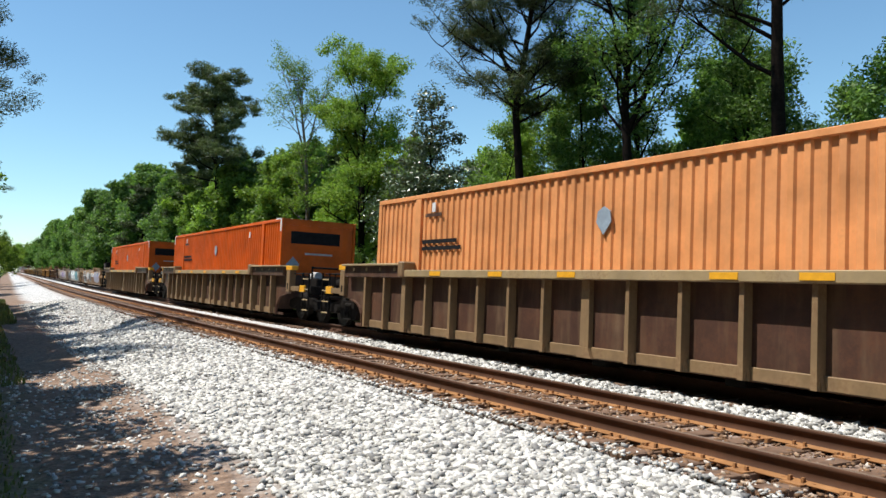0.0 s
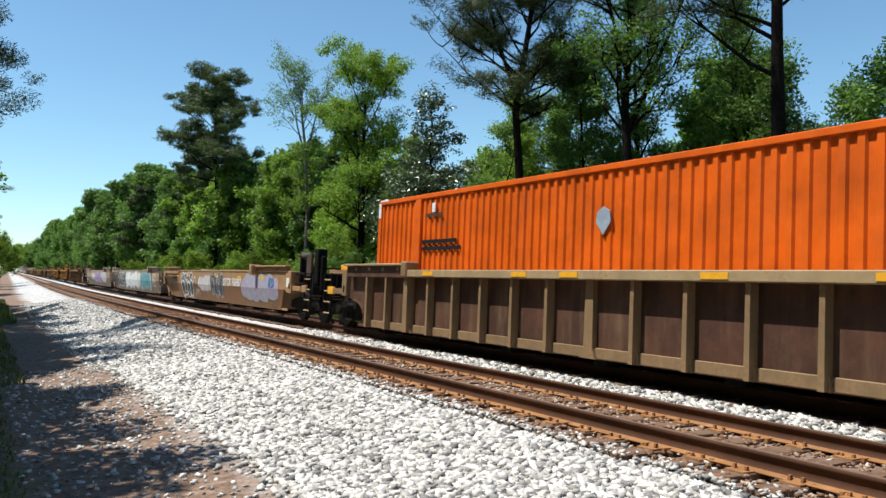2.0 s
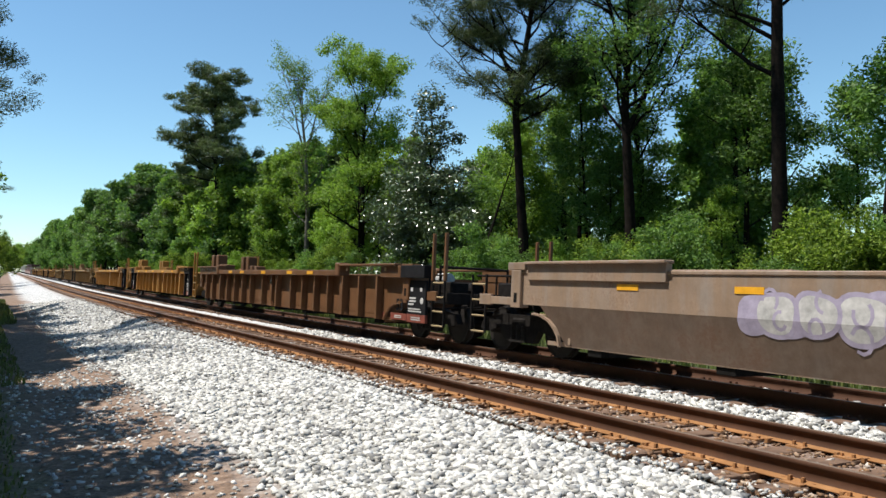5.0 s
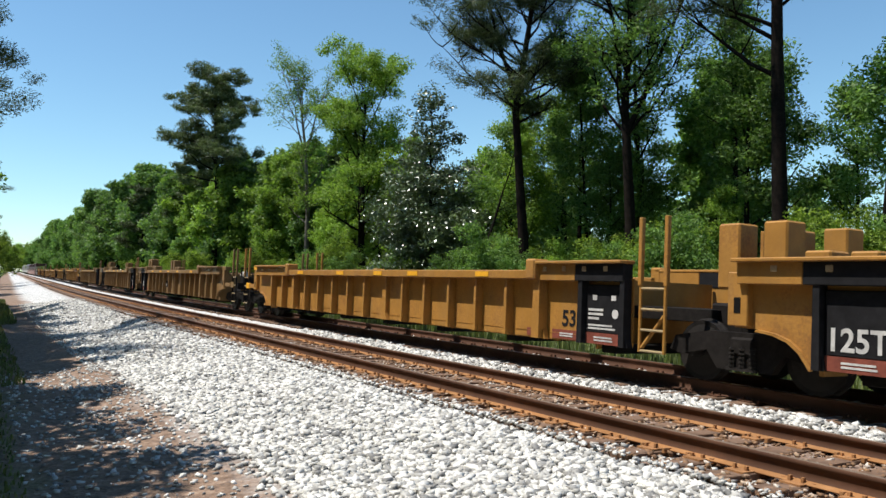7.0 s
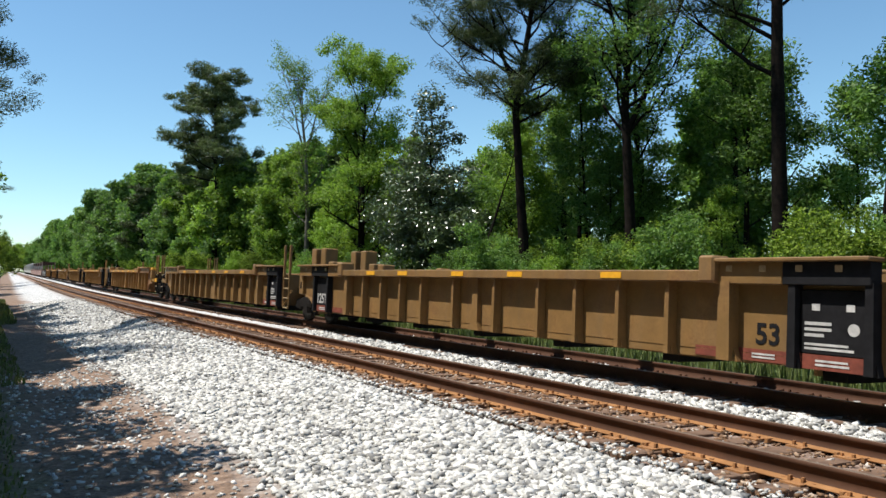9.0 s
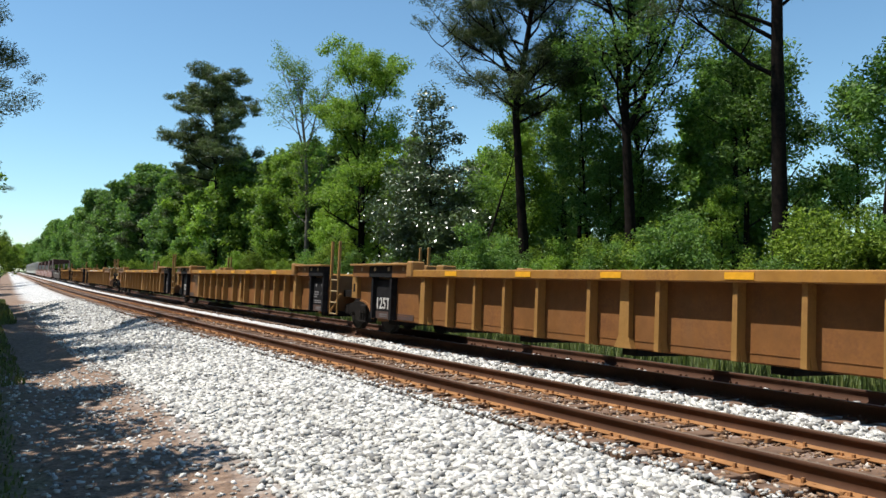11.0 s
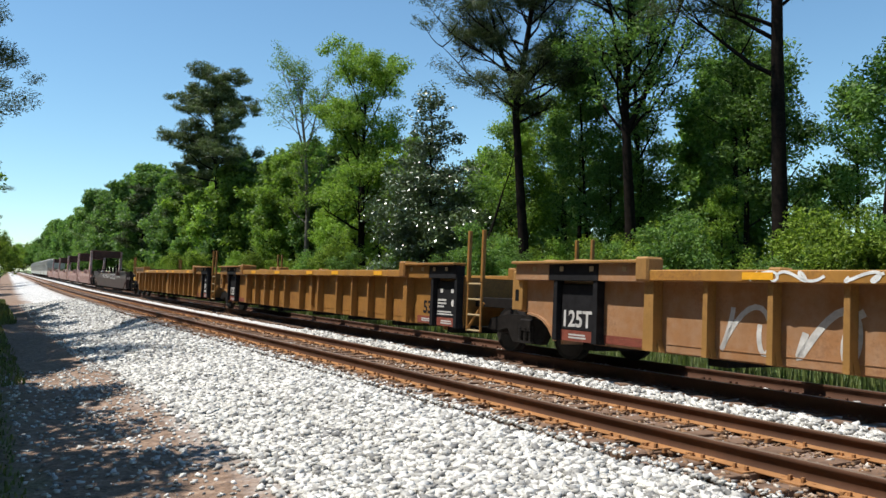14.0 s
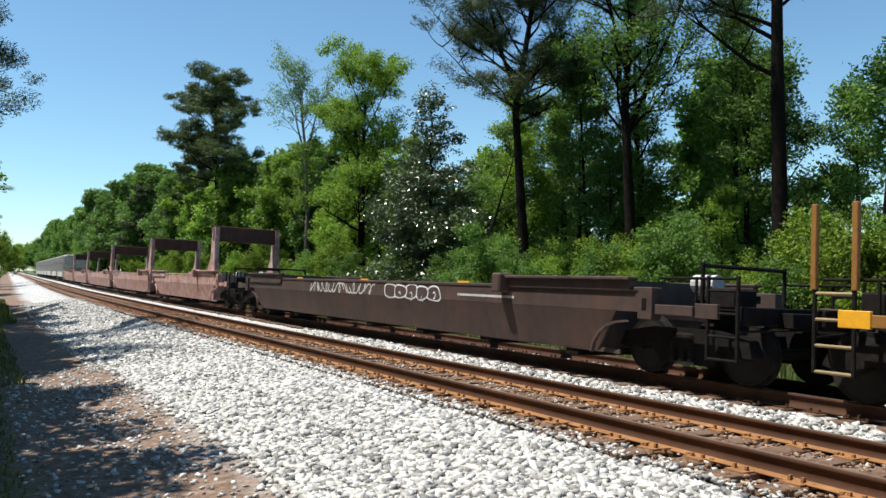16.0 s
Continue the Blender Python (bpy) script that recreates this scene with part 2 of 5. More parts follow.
def rod(bm, a, b, r, n=8):
    a, b = Vector(a), Vector(b)
    d = b - a
    g = bmesh.ops.create_cone(bm, cap_ends=True, segments=n, radius1=r, radius2=r, depth=d.length)
    q = d.to_track_quat("Z", "Y").to_matrix().to_4x4()
    for v in g["verts"]:
        v.co = q @ v.co + (a + b) / 2
    return bm


def rods(r, *rows, n=8):
    bm = bmesh.new()
    for a, b in rows:
        rod(bm, a, b, r, n)
    return bm


def prism(bm, outline, y0, y1):
    """A plate: an outline in x and z, from y0 to y1."""
    a = [bm.verts.new((x, y0, z)) for x, z in outline]
    b = [bm.verts.new((x, y1, z)) for x, z in outline]
    bm.faces.new(a)
    bm.faces.new(b[::-1])
    for i in range(len(a)):
        j = (i + 1) % len(a)
        bm.faces.new((a[j], a[i], b[i], b[j]))
    bmesh.ops.recalc_face_normals(bm, faces=bm.faces)
    return bm


def lathe(bm, profile, centre, axis_y=True, n=24):
    """Turn a profile of (radius, along) about the y axis through centre."""
    rings = []
    for r, a in profile:
        rings.append([bm.verts.new((centre[0] + r * math.cos(2 * math.pi * i / n), centre[1] + a, centre[2] + r * math.sin(2 * math.pi * i / n)))
                      for i in range(n)])
    for p, q in zip(rings, rings[1:]):
        for i in range(n):
            j = (i + 1) % n
            bm.faces.new((p[i], p[j], q[j], q[i]))
    bm.faces.new(rings[0][::-1])
    bm.faces.new(rings[-1])
    bmesh.ops.recalc_face_normals(bm, faces=bm.faces)
    return bm


def soup(name, verts, faces, mat, smooth=False):
    me = bpy.data.meshes.new(name)
    verts, faces = np.asarray(verts, np.float32), np.asarray(faces, np.int32)
    me.vertices.add(len(verts))
    me.vertices.foreach_set("co", verts.ravel())
    k = faces.shape[1]
    me.loops.add(faces.size)
    me.loops.foreach_set("vertex_index", faces.ravel())
    me.polygons.add(len(faces))
    me.polygons.foreach_set("loop_start", np.arange(0, faces.size, k, dtype=np.int32))
    me.polygons.foreach_set("loop_total", np.full(len(faces), k, np.int32))
    if smooth:
        me.polygons.foreach_set("use_smooth", np.ones(len(faces), bool))
    me.update(calc_edges=True)
    me.materials.append(M[mat])
    return me


# ---------------- ground ----------------
PROFILE_O = [-600, -60, -8, -1.0, 1.2, 2.6, 4.7, 5.1, 7.9, 8.35, 11.2, 12.0, 13.6, 17, 26, 60, 700]
PROFILE_Z = [-0.9, -0.8, -0.55, -0.52, -0.50, -0.44, -0.20, -0.185, -0.26, -0.20, -0.315, -0.36, -0.80, -0.85, -0.6, -0.5, -0.5]


def pile(s, o):
    """A dip across the ballast shoulder, and low heaps before and after it."""
    h = -0.42 * math.exp(-((s - 30.5) / 3.4) ** 2 - ((o - 3.6) / 1.2) ** 2)
    h += 0.34 * math.exp(-((s - 41.0) / 4.0) ** 2 - ((o - 3.5) / 1.1) ** 2)
    h += 0.09 * math.exp(-((s - 22.5) / 2.6) ** 2 - ((o - 3.9) / 1.1) ** 2)
    return h * min(1.0, max(0.0, (5.3 - o) / 0.7))


def ground_z(s, o):
    z = float(np.interp(o, PROFILE_O, PROFILE_Z))
    amp = 0.02 if 4.7 < o < 12 else 0.05
    z += amp * noise.noise(Vector((s * 0.5, o * 0.8, 3.0))) + 0.4 * amp * noise.noise(Vector((s * 2.1, o * 2.3, 9.0)))
    return z + (pile(s, o) if 0 < o < 5.2 else 0.0)


def build_ground():
    ss = np.unique(np.concatenate([np.linspace(-300, -12, 12), np.linspace(-12, 40, 210), np.linspace(40, 120, 80), np.geomspace(120, 2500, 30)]))
    os_ = np.unique(np.concatenate([-np.geomspace(8, 600, 12), np.linspace(-8, 0, 20), np.linspace(0, 5.2, 36), np.linspace(5.2, 12, 24),
                                    np.linspace(12, 20, 14), np.geomspace(20, 700, 12)]))
    verts, across = [], []
    for s in ss:
        for o in os_:
            verts.append((-s, o + drift(s), ground_z(s, o)))
            across.append(o)
    w = len(os_)
    i = np.arange((len(ss) - 1) * w).reshape(-1, w)[:, :-1].ravel()
    me = soup("ground", verts, np.stack([i, i + w, i + w + 1, i + 1], 1), "ground", True)
    at = me.attributes.new("across", "FLOAT", "POINT")
    at.data.foreach_set("value", np.array(across, np.float32))
    me.flip_normals()
    tagged(new("ground", me), "pale limestone ballast, dusty soil shoulder and rough grass", "ground", kind="structure")


build_ground()


# ---------------- tracks ----------------
RAIL = [(-0.07, -0.180), (0.07, -0.180), (0.07, -0.168), (0.014, -0.150), (0.009, -0.050), (0.036, -0.040), (0.036, -0.008), (0.028, 0.0),
        (-0.028, 0.0), (-0.036, -0.008), (-0.036, -0.040), (-0.009, -0.050), (-0.014, -0.150), (-0.07, -0.168)]


def rail_mesh(o, centre, z, top, foot):
    ss = np.concatenate([np.linspace(-120, 0, 13), np.linspace(2, 130, 65), np.geomspace(140, 640, 20)])
    verts, faces, slot = [], [], []
    k = len(RAIL)
    for s in ss:
        m = on_track(s, centre, z, CANT)
        verts += [m @ Vector((0, o + y, h)) for y, h in RAIL]
    for i in range(len(ss) - 1):
        for j in range(k):
            a, b = i * k + j, i * k + (j + 1) % k
            faces.append((a, b, b + k, a + k))
            # 1: running top, 0: foot, 2: web and head sides, coloured as if in shade.
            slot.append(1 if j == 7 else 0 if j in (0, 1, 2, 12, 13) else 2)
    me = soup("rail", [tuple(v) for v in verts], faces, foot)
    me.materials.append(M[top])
    me.materials.append(M["rail_shade"])
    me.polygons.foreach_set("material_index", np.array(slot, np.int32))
    me.flip_normals()
    return me


def build_track(name, centre, z, top, label, s_end, foot, plate):
    tr = tagged(new(name), label, "railway track", kind="structure")
    for o in (-0.7535, 0.7535):
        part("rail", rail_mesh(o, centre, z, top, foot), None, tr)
    rng = random.Random(5)
    tie_meshes = []
    for i in range(4):
        bm = bmesh.new()
        box(bm, -0.115, 0.115, -1.3, 1.3, -0.36, -0.183, 0.012)
        for v in bm.verts:
            v.co += Vector((rng.uniform(-0.012, 0.012), rng.uniform(-0.02, 0.02), rng.uniform(-0.006, 0.004)))
        tie_meshes.append(mesh_of("tie", bm, "tie"))
    plates = bmesh.new()
    s = -6.0
    n = 0
    while s < s_end:
        m = on_track(s, centre, z, CANT) @ pose(0, rng.uniform(-0.06, 0.06), 0, 0, 0, rng.uniform(-1.2, 1.2))
        if n < 290:
            t = part("tie", tie_meshes[n % 4], None, tr)
            t.matrix_world = m
        for o in (-0.7535, 0.7535):
            if s < 45:
                f = len(plates.verts)
                box(plates, -0.095, 0.095, o - 0.19, o + 0.19, -0.186, -0.168)
                for dx, dy in ((-0.06, -0.10), (0.05, -0.09), (-0.05, 0.10), (0.06, 0.09)):
                    box(plates, dx - 0.012, dx + 0.012, o + dy - 0.016, o + dy + 0.016, -0.17, -0.125 - 0.02 * rng.random())
                if rng.random() < 0.5:
                    for sx in (-0.135, 0.135):
                        box(plates, sx - 0.016, sx + 0.016, o - 0.085, o + 0.085, -0.20, -0.155)
                plates.verts.ensure_lookup_table()
                for v in plates.verts[f:]:
                    v.co = m @ v.co
        s += 0.50 + rng.uniform(-0.03, 0.03)
        n += 1
    part("tie_plates_and_spikes", plates, plate, tr, "rusty tie plates with cut spikes")["kind"] = "stuff"
    return tr


build_track("track_near", NEAR, 0.0, "rail_dull", "rusty main track with worn timber ties in pale ballast", 120, "rail", "plate")
# Far feet and plates use the darkened rust too, for the shade under the cars.
build_track("track_far", FAR, FAR_Z, "rail_top", "second track with polished rails beneath a passing train", 90, "rail_shade", "rail_shade")


def chip():
    """The corners and faces of a broken stone, before it is bent out of true."""
    v = np.array([(x, y, z) for x in (-1, 1) for y in (-1, 1) for z in (-1, 1)], float) * 0.72
    f = np.array([(0, 1, 3), (0, 3, 2), (4, 6, 7), (4, 7, 5), (0, 4, 5), (0, 5, 1), (2, 3, 7), (2, 7, 6), (0, 2, 6), (0, 6, 4), (1, 5, 7), (1, 7, 3)])
    return v, f


def build_stones():
    rng = np.random.default_rng(3)
    base, tri = chip()
    spots = []

    def strew(n, s0, s1, o0, o1, near_power=1.0):
        for _ in range(n):
            spots.append((s0 + (s1 - s0) * rng.random() ** near_power, rng.uniform(o0, o1)))
    strew(20000, 3.0, 17, 2.55, 5.25, 1.2)
    strew(4500, -8, 3.0, 2.55, 5.25)
    strew(12000, 17, 52, 2.1, 5.25, 1.2)
    strew(700, 4, 18, 0.5, 1.6)
    strew(1300, 4, 18, 1.5, 2.7)
    strew(3600, 2.5, 14, 5.15, 7.75)
    strew(1800, 14, 30, 5.15, 7.75)
    strew(1600, 3.0, 20, 4.95, 5.5)
    strew(5000, 2.5, 22, 7.75, 8.6)
    strew(1500, 2.5, 22, 9.2, 11.6)
    heaps = {"ballast_stones": ([], [], "stone"), "stained_stones": ([], [], "stained")}
    for i, (s, o) in enumerate(spots):
        V, F, _ = heaps["stained_stones" if 5.45 < o < 7.7 or (5.2 < o < 7.7 and rng.random() < 0.5) else "ballast_stones"]
        r = rng.uniform(0.012, 0.03) if o < 2.4 or 5.1 < o < 7.7 else rng.uniform(0.02, 0.046)
        k = (base + rng.uniform(-0.42, 0.42, (8, 3))) * (r * np.array([rng.uniform(0.9, 1.6), rng.uniform(0.75, 1.2), rng.uniform(0.42, 0.8)]))
        a = rng.uniform(0, 6.283)
        c, d = math.cos(a), math.sin(a)
        k = k @ np.array([[c, d, 0], [-d, c, 0], [0, 0, 1]])
        t = rng.uniform(-0.7, 0.7)
        k = k @ np.array([[math.cos(t), 0, math.sin(t)], [0, 1, 0], [-math.sin(t), 0, math.cos(t)]])
        V.append(k + np.array([-s, o + drift(s), (max(ground_z(s, o), -0.195 - 0.05 * (o - 6.5)) if 5.1 < o < 7.75 and rng.random() < 0.55 else ground_z(s, o)) + r * rng.uniform(0.1, 0.55)]))
        F.append(tri + 8 * len(F))
    for name, (V, F, mat) in heaps.items():
        me = soup(name, np.concatenate(V), np.concatenate(F), mat)
        tagged(new(name, me), "loose broken white limestone ballast beside the track" if mat == "stone" else "rust-stained ballast between the rails and ties",
               "gravel", kind="stuff")


build_stones()


def build_grass():
    """Tufts of grass beyond the far track, and thin weeds on the near shoulder."""
    rng = np.random.default_rng(8)
    quads = []
    for n, s0, s1, o0, o1, tall in ((16000, 2, 45, 11.9, 17.5, 0.34), (9000, 45, 130, 11.9, 17.5, 0.45), (2600, 8, 45, -4.0, -0.2, 0.2), (2600, 6, 16, -0.8, 0.5, 0.06), (2600, 16, 34, -0.6, 0.95, 0.10), (2400, 34, 60, -0.5, 1.5, 0.2)):
        for _ in range(n):
            s, o = s0 + (s1 - s0) * rng.random() ** 1.3, rng.uniform(o0, o1)
            h = tall * rng.uniform(0.4, 1.3)
            w = 0.016 + 0.012 * (s > 20) + 0.02 * (s > 45)
            p = np.array([-s, o + drift(s), ground_z(s, o) - 0.01])
            a = rng.uniform(0, 6.283)
            d = np.array([math.cos(a), math.sin(a), 0])
            b = np.array([-d[1], d[0], 0]) * rng.uniform(-0.5, 0.5) * h
            quads.append((p - d * w, p + d * w, p + d * w * 0.4 + b + (0, 0, h), p - d * w * 0.4 + b + (0, 0, h)))
    q = np.array(quads)
    me = soup("grass", q.reshape(-1, 3), np.arange(len(q) * 4).reshape(-1, 4), "grass")
    tagged(new("grass", me), "rough green grass and weeds along the line", "grass", kind="stuff")


build_grass()


# ---------------- trees ----------------
def tube(V, F, pts, radii, n=7):
    """A tapered limb of n sides along the points."""
    base = len(V)
    for k, (p, r) in enumerate(zip(pts, radii)):
        a = pts[min(k + 1, len(pts) - 1)] - pts[max(k - 1, 0)]
        q = Vector((0, 0, 1)).rotation_difference(a)
        for i in range(n):
            t = 2 * math.pi * i / n
            V.append(p + q @ Vector((r * math.cos(t), r * math.sin(t), 0)))
    for k in range(len(pts) - 1):
        for i in range(n):
            j = (i + 1) % n
            F.append((base + k * n + i, base + k * n + j, base + (k + 1) * n + j, base + (k + 1) * n + i))


def leaves(rng, clumps, per, size, flat=0.6, slim=0.5, up=0.35):
    """Small pointed leaves, two triangles folded along the midrib, strewn in clumps (x, y, z, rx, rz)."""
    quads = []
    for cx, cy, cz, rx, rz in clumps:
        n = max(12, int(per * rx * rx))
        d = rng.normal(size=(n, 3))
        d /= np.linalg.norm(d, axis=1)[:, None]
        rad = rng.random(n) ** 0.45
        p = d * rad[:, None] * np.array([rx, rx, rz]) + np.array([cx, cy, cz])
        a = rng.normal(size=(n, 3))
        a[:, 2] *= flat
        a /= np.linalg.norm(a, axis=1)[:, None]
        nrm = d * 0.8 + rng.normal(size=(n, 3)) * 0.5 + np.array([0, 0, up])
        b = np.cross(nrm, a)
        b /= np.linalg.norm(b, axis=1)[:, None] + 1e-9
        sz = size * rng.uniform(0.6, 1.3, n)[:, None]
        quads.append(np.stack([p - a * sz, p + b * sz * slim, p + a * sz, p - b * sz * slim], 1))
    q = np.concatenate(quads)
    return q.reshape(-1, 3), np.arange(len(q) * 4).reshape(-1, 4)


def tree_meshes(kind, height, seed, lean=0.0, bare=0.35, spread=0.28, per=170, size=0.13, trunk=0.22, limbs=16, leaf="oak", bark="bark"):
    """Trunk and crown of a tree: a leaning tapered trunk, limbs, and leaf clumps along and at the end of each limb."""
    rnd = random.Random(seed)
    rng = np.random.default_rng(seed)
    V, F, clumps = [], [], []
    steps = 9
    line = []
    wob = Vector((0, 0, 0))
    for i in range(steps + 1):
        f = i / steps
        wob += Vector((rnd.uniform(-1, 1), rnd.uniform(-1, 1), 0)) * 0.012 * height
        line.append(Vector((lean * height * f, 0, height * 0.96 * f)) + wob * f)
    tube(V, F, [Vector((0, 0, -0.5))] + line, [trunk * 1.35] + [trunk * (1 - 0.82 * i / steps) for i in range(steps + 1)], 9)
    for i in range(limbs):
        f = bare + (1 - bare) * (i + rnd.random() * 0.8) / limbs
        f = min(f, 0.985)
        k = min(int(f * steps), steps - 1)
        root = line[k].lerp(line[k + 1], f * steps - k)
        turn = i * 2.4 + rnd.uniform(-0.5, 0.5)
        g = (f - bare) / (1 - bare)
        if kind == "pine":
            reach = spread * height * (0.45 + 0.75 * math.sin(math.pi * (0.15 + 0.72 * g))) * rnd.uniform(0.5, 1.15)
            rise = rnd.uniform(0.0, 0.6)
        elif kind == "cone":
            reach = spread * height * (1.05 - 0.9 * g) * rnd.uniform(0.75, 1.1)
            rise = rnd.uniform(0.0, 0.4)
        else:
            reach = spread * height * (0.75 + 0.45 * math.sin(math.pi * g)) * rnd.uniform(0.6, 1.15) * (1 - 0.35 * g)
            rise = rnd.uniform(0.35, 0.95)
        way = Vector((math.cos(turn), math.sin(turn), rise))
        pts = [root]
        for j in range(4):
            way = way + Vector((rnd.uniform(-0.25, 0.25), rnd.uniform(-0.25, 0.25), rnd.uniform(-0.12, 0.16)))
            pts.append(pts[-1] + way.normalized() * reach / 4)
        r0 = trunk * (1 - 0.8 * f) * 0.5
        tube(V, F, pts, [r0, r0 * 0.75, r0 * 0.55, r0 * 0.35, r0 * 0.12], 5)
        for j, p in enumerate(pts[1:], 1):
            if kind == "pine":
                if j < 2:
                    continue
                for _ in range(3 if j > 2 else 2):
                    q = p + Vector((rnd.uniform(-1, 1), rnd.uniform(-1, 1), rnd.uniform(-0.3, 0.5))) * reach * 0.22
                    rr = rnd.uniform(0.32, 0.72) * (0.6 + height / 40)
                    clumps.append((q.x, q.y, q.z, rr, rr * 0.62))
            else:
                for _ in range(2):
                    q = p + Vector((rnd.uniform(-1, 1), rnd.uniform(-1, 1), rnd.uniform(-0.6, 0.8))) * reach * 0.28
                    rr = reach * rnd.uniform(0.16, 0.34)
                    clumps.append((q.x, q.y, q.z, rr, rr * rnd.uniform(0.6, 0.95)))
    if kind != "pine":
        for _ in range(3):
            clumps.append((line[-1].x + rnd.uniform(-0.5, 0.5), line[-1].y + rnd.uniform(-0.5, 0.5), line[-1].z + rnd.uniform(-0.6, 0.4), 0.07 * height, 0.06 * height))
    if kind == "bare":
        clumps, per = [(line[-1].x, 0, line[-1].z, 0.25, 0.2)], 400
    lv, lf = leaves(rng, clumps, per, size, slim=0.2 if kind == "pine" else 0.5, flat=0.8)
    return (soup("trunk", [tuple(v) for v in V], F, bark, True), soup("crown", lv, lf, leaf))


def shoot(V, F, clumps, rnd, root, way, length, r, level, style):
    """A limb that bends, forks twice and carries leaf clumps along its twigs."""
    pts, d = [root], Vector(way).normalized()
    steps = 5 if level < 2 else 3
    for j in range(steps):
        d = (d + Vector((rnd.uniform(-1, 1), rnd.uniform(-1, 1), rnd.uniform(-0.8, 0.8) + style["lift"])) * 0.2).normalized()
        pts.append(pts[-1] + d * length / steps)
    tube(V, F, pts, [r * (1 - 0.85 * k / steps) for k in range(steps + 1)], (7, 5, 4)[level])
    if level < 2:
        for k in range(style["forks"][level]):
            f = rnd.uniform(0.3, 1.0) * steps
            j = min(int(f), steps - 1)
            p = pts[j].lerp(pts[j + 1], f - j)
            side = Vector((rnd.uniform(-1, 1), rnd.uniform(-1, 1), rnd.uniform(-0.5, 0.9) * style["round"]))
            shoot(V, F, clumps, rnd, p, d * 0.6 + side, length * rnd.uniform(0.3, 0.52), r * 0.42, level + 1, style)
    if level > 0:
        for p in pts[-2:] if level == 2 else pts[-1:]:
            if rnd.random() < style["fill"]:
                rr = style["clump"] * rnd.uniform(0.6, 1.25)
                clumps.append((p.x + rnd.uniform(-0.1, 0.1), p.y + rnd.uniform(-0.1, 0.1), p.z, rr, rr * style["flat"]))


STYLES = {
    "airy": dict(lift=0.35, forks=(6, 4), round=1.0, fill=0.75, clump=0.52, flat=0.75, per=58, size=0.076, slim=0.45),
    "full": dict(lift=0.25, forks=(6, 5), round=1.0, fill=0.95, clump=0.46, flat=0.75, per=165, size=0.08, slim=0.45),
    "pine": dict(lift=0.22, forks=(6, 5), round=0.7, fill=1.0, clump=0.40, flat=0.65, per=210, size=0.125, slim=0.1),
    "far_pine": dict(lift=0.12, forks=(6, 4), round=0.4, fill=1.0, clump=0.6, flat=0.55, per=125, size=0.17, slim=0.2),
    "far": dict(lift=0.3, forks=(5, 3), round=1.0, fill=0.85, clump=0.6, flat=0.75, per=75, size=0.14, slim=0.5),
    "bush": dict(lift=0.2, forks=(4, 3), round=1.0, fill=0.9, clump=0.30, flat=0.8, per=260, size=0.06, slim=0.45),
}


def grown_tree(style, height, seed, line, limbs, trunk, leaf, bark, leaders=(), face=0.0):
    """A tree from its trunk's line, as (up, aside) in shares of the height, with limbs (up, turn, reach, rise) and forking leaders.
    Turn 0 points to the side that face names."""
    st = STYLES[style]
    rnd, rng = random.Random(seed), np.random.default_rng(seed)
    V, F, clumps = [], [], []
    side = Vector((math.cos(face), math.sin(face), 0))
    pts = [Vector((0, 0, -0.4))] + [side * (a * height) + Vector((rnd.uniform(-0.06, 0.06), rnd.uniform(-0.06, 0.06), u * height)) for u, a in line]
    top = max(u for u, _ in line)
    tube(V, F, pts, [trunk * 1.3] + [trunk * max(0.16, 1 - 0.8 * u / max(top, 0.9)) for u, _ in line], 10)

    def at(u):
        for (u0, a0), (u1, a1) in zip(line, line[1:]):
            if u0 <= u <= u1:
                return side * (a0 + (a1 - a0) * (u - u0) / (u1 - u0)) * height + Vector((0, 0, u * height))
        return side * line[-1][1] * height + Vector((0, 0, line[-1][0] * height))
    for u, turn, reach, rise in (*limbs, *leaders):
        a = face + radians(turn)
        r = trunk * max(0.16, 1 - 0.8 * u) * (0.42 if (u, turn, reach, rise) not in leaders else 0.72)
        shoot(V, F, clumps, rnd, at(u), (math.cos(a), math.sin(a), rise), reach, r, 0, st)
    lv, lf = leaves(rng, clumps, st["per"], st["size"], slim=st["slim"], flat=0.8)
    return (soup("trunk", [tuple(v) for v in V], F, bark, True), soup("crown", lv, lf, leaf))


def ring_of_limbs(seed, n, low, high, reach, rise=(0.3, 0.9), shape=1.0, taper=0.5):
    """Limbs all round a trunk between two heights, longest below the middle of the crown."""
    rnd = random.Random(seed)
    out = []
    for i in range(n):
        g = (i + rnd.random()) / n
        swell = 0.6 + 0.4 * math.sin(math.pi * min(1.0, g * 0.9 + 0.15)) if shape else 1.0
        out.append((low + (high - low) * g, i * 137.5 + rnd.uniform(-25, 25), reach * swell * (1 - taper * g) * rnd.uniform(0.7, 1.15), rnd.uniform(*rise) + 0.5 * g * g))
    return out


def plant_tree(meshes, x, y, z, turn, scale, label, name="tree", group=""):
    t = tagged(new(name), label, "tree", group)
    t.matrix_world = pose(x, y, z, 0, 0, turn) @ Matrix.Scale(scale, 4)
    part("trunk", meshes[0], None, t)
    part("crown", meshes[1], None, t)
    return t


def at_line(s, o):
    return -s, o + drift(s), ground_z(s, o)


def hardwood(seed, h, trunk, low, n, reach, style, leaf, bark="bark", lean=0.0, taper=0.5, rise=(0.3, 0.9)):
    line = [(0.0, 0.0), (0.3, lean * 0.2), (0.6, lean * 0.6), (0.92, lean)]
    return dict(style=style, height=h, seed=seed, line=line, trunk=trunk, leaf=leaf, bark=bark, limbs=ring_of_limbs(seed, n, low, 0.93, reach, rise, 1.0, taper))


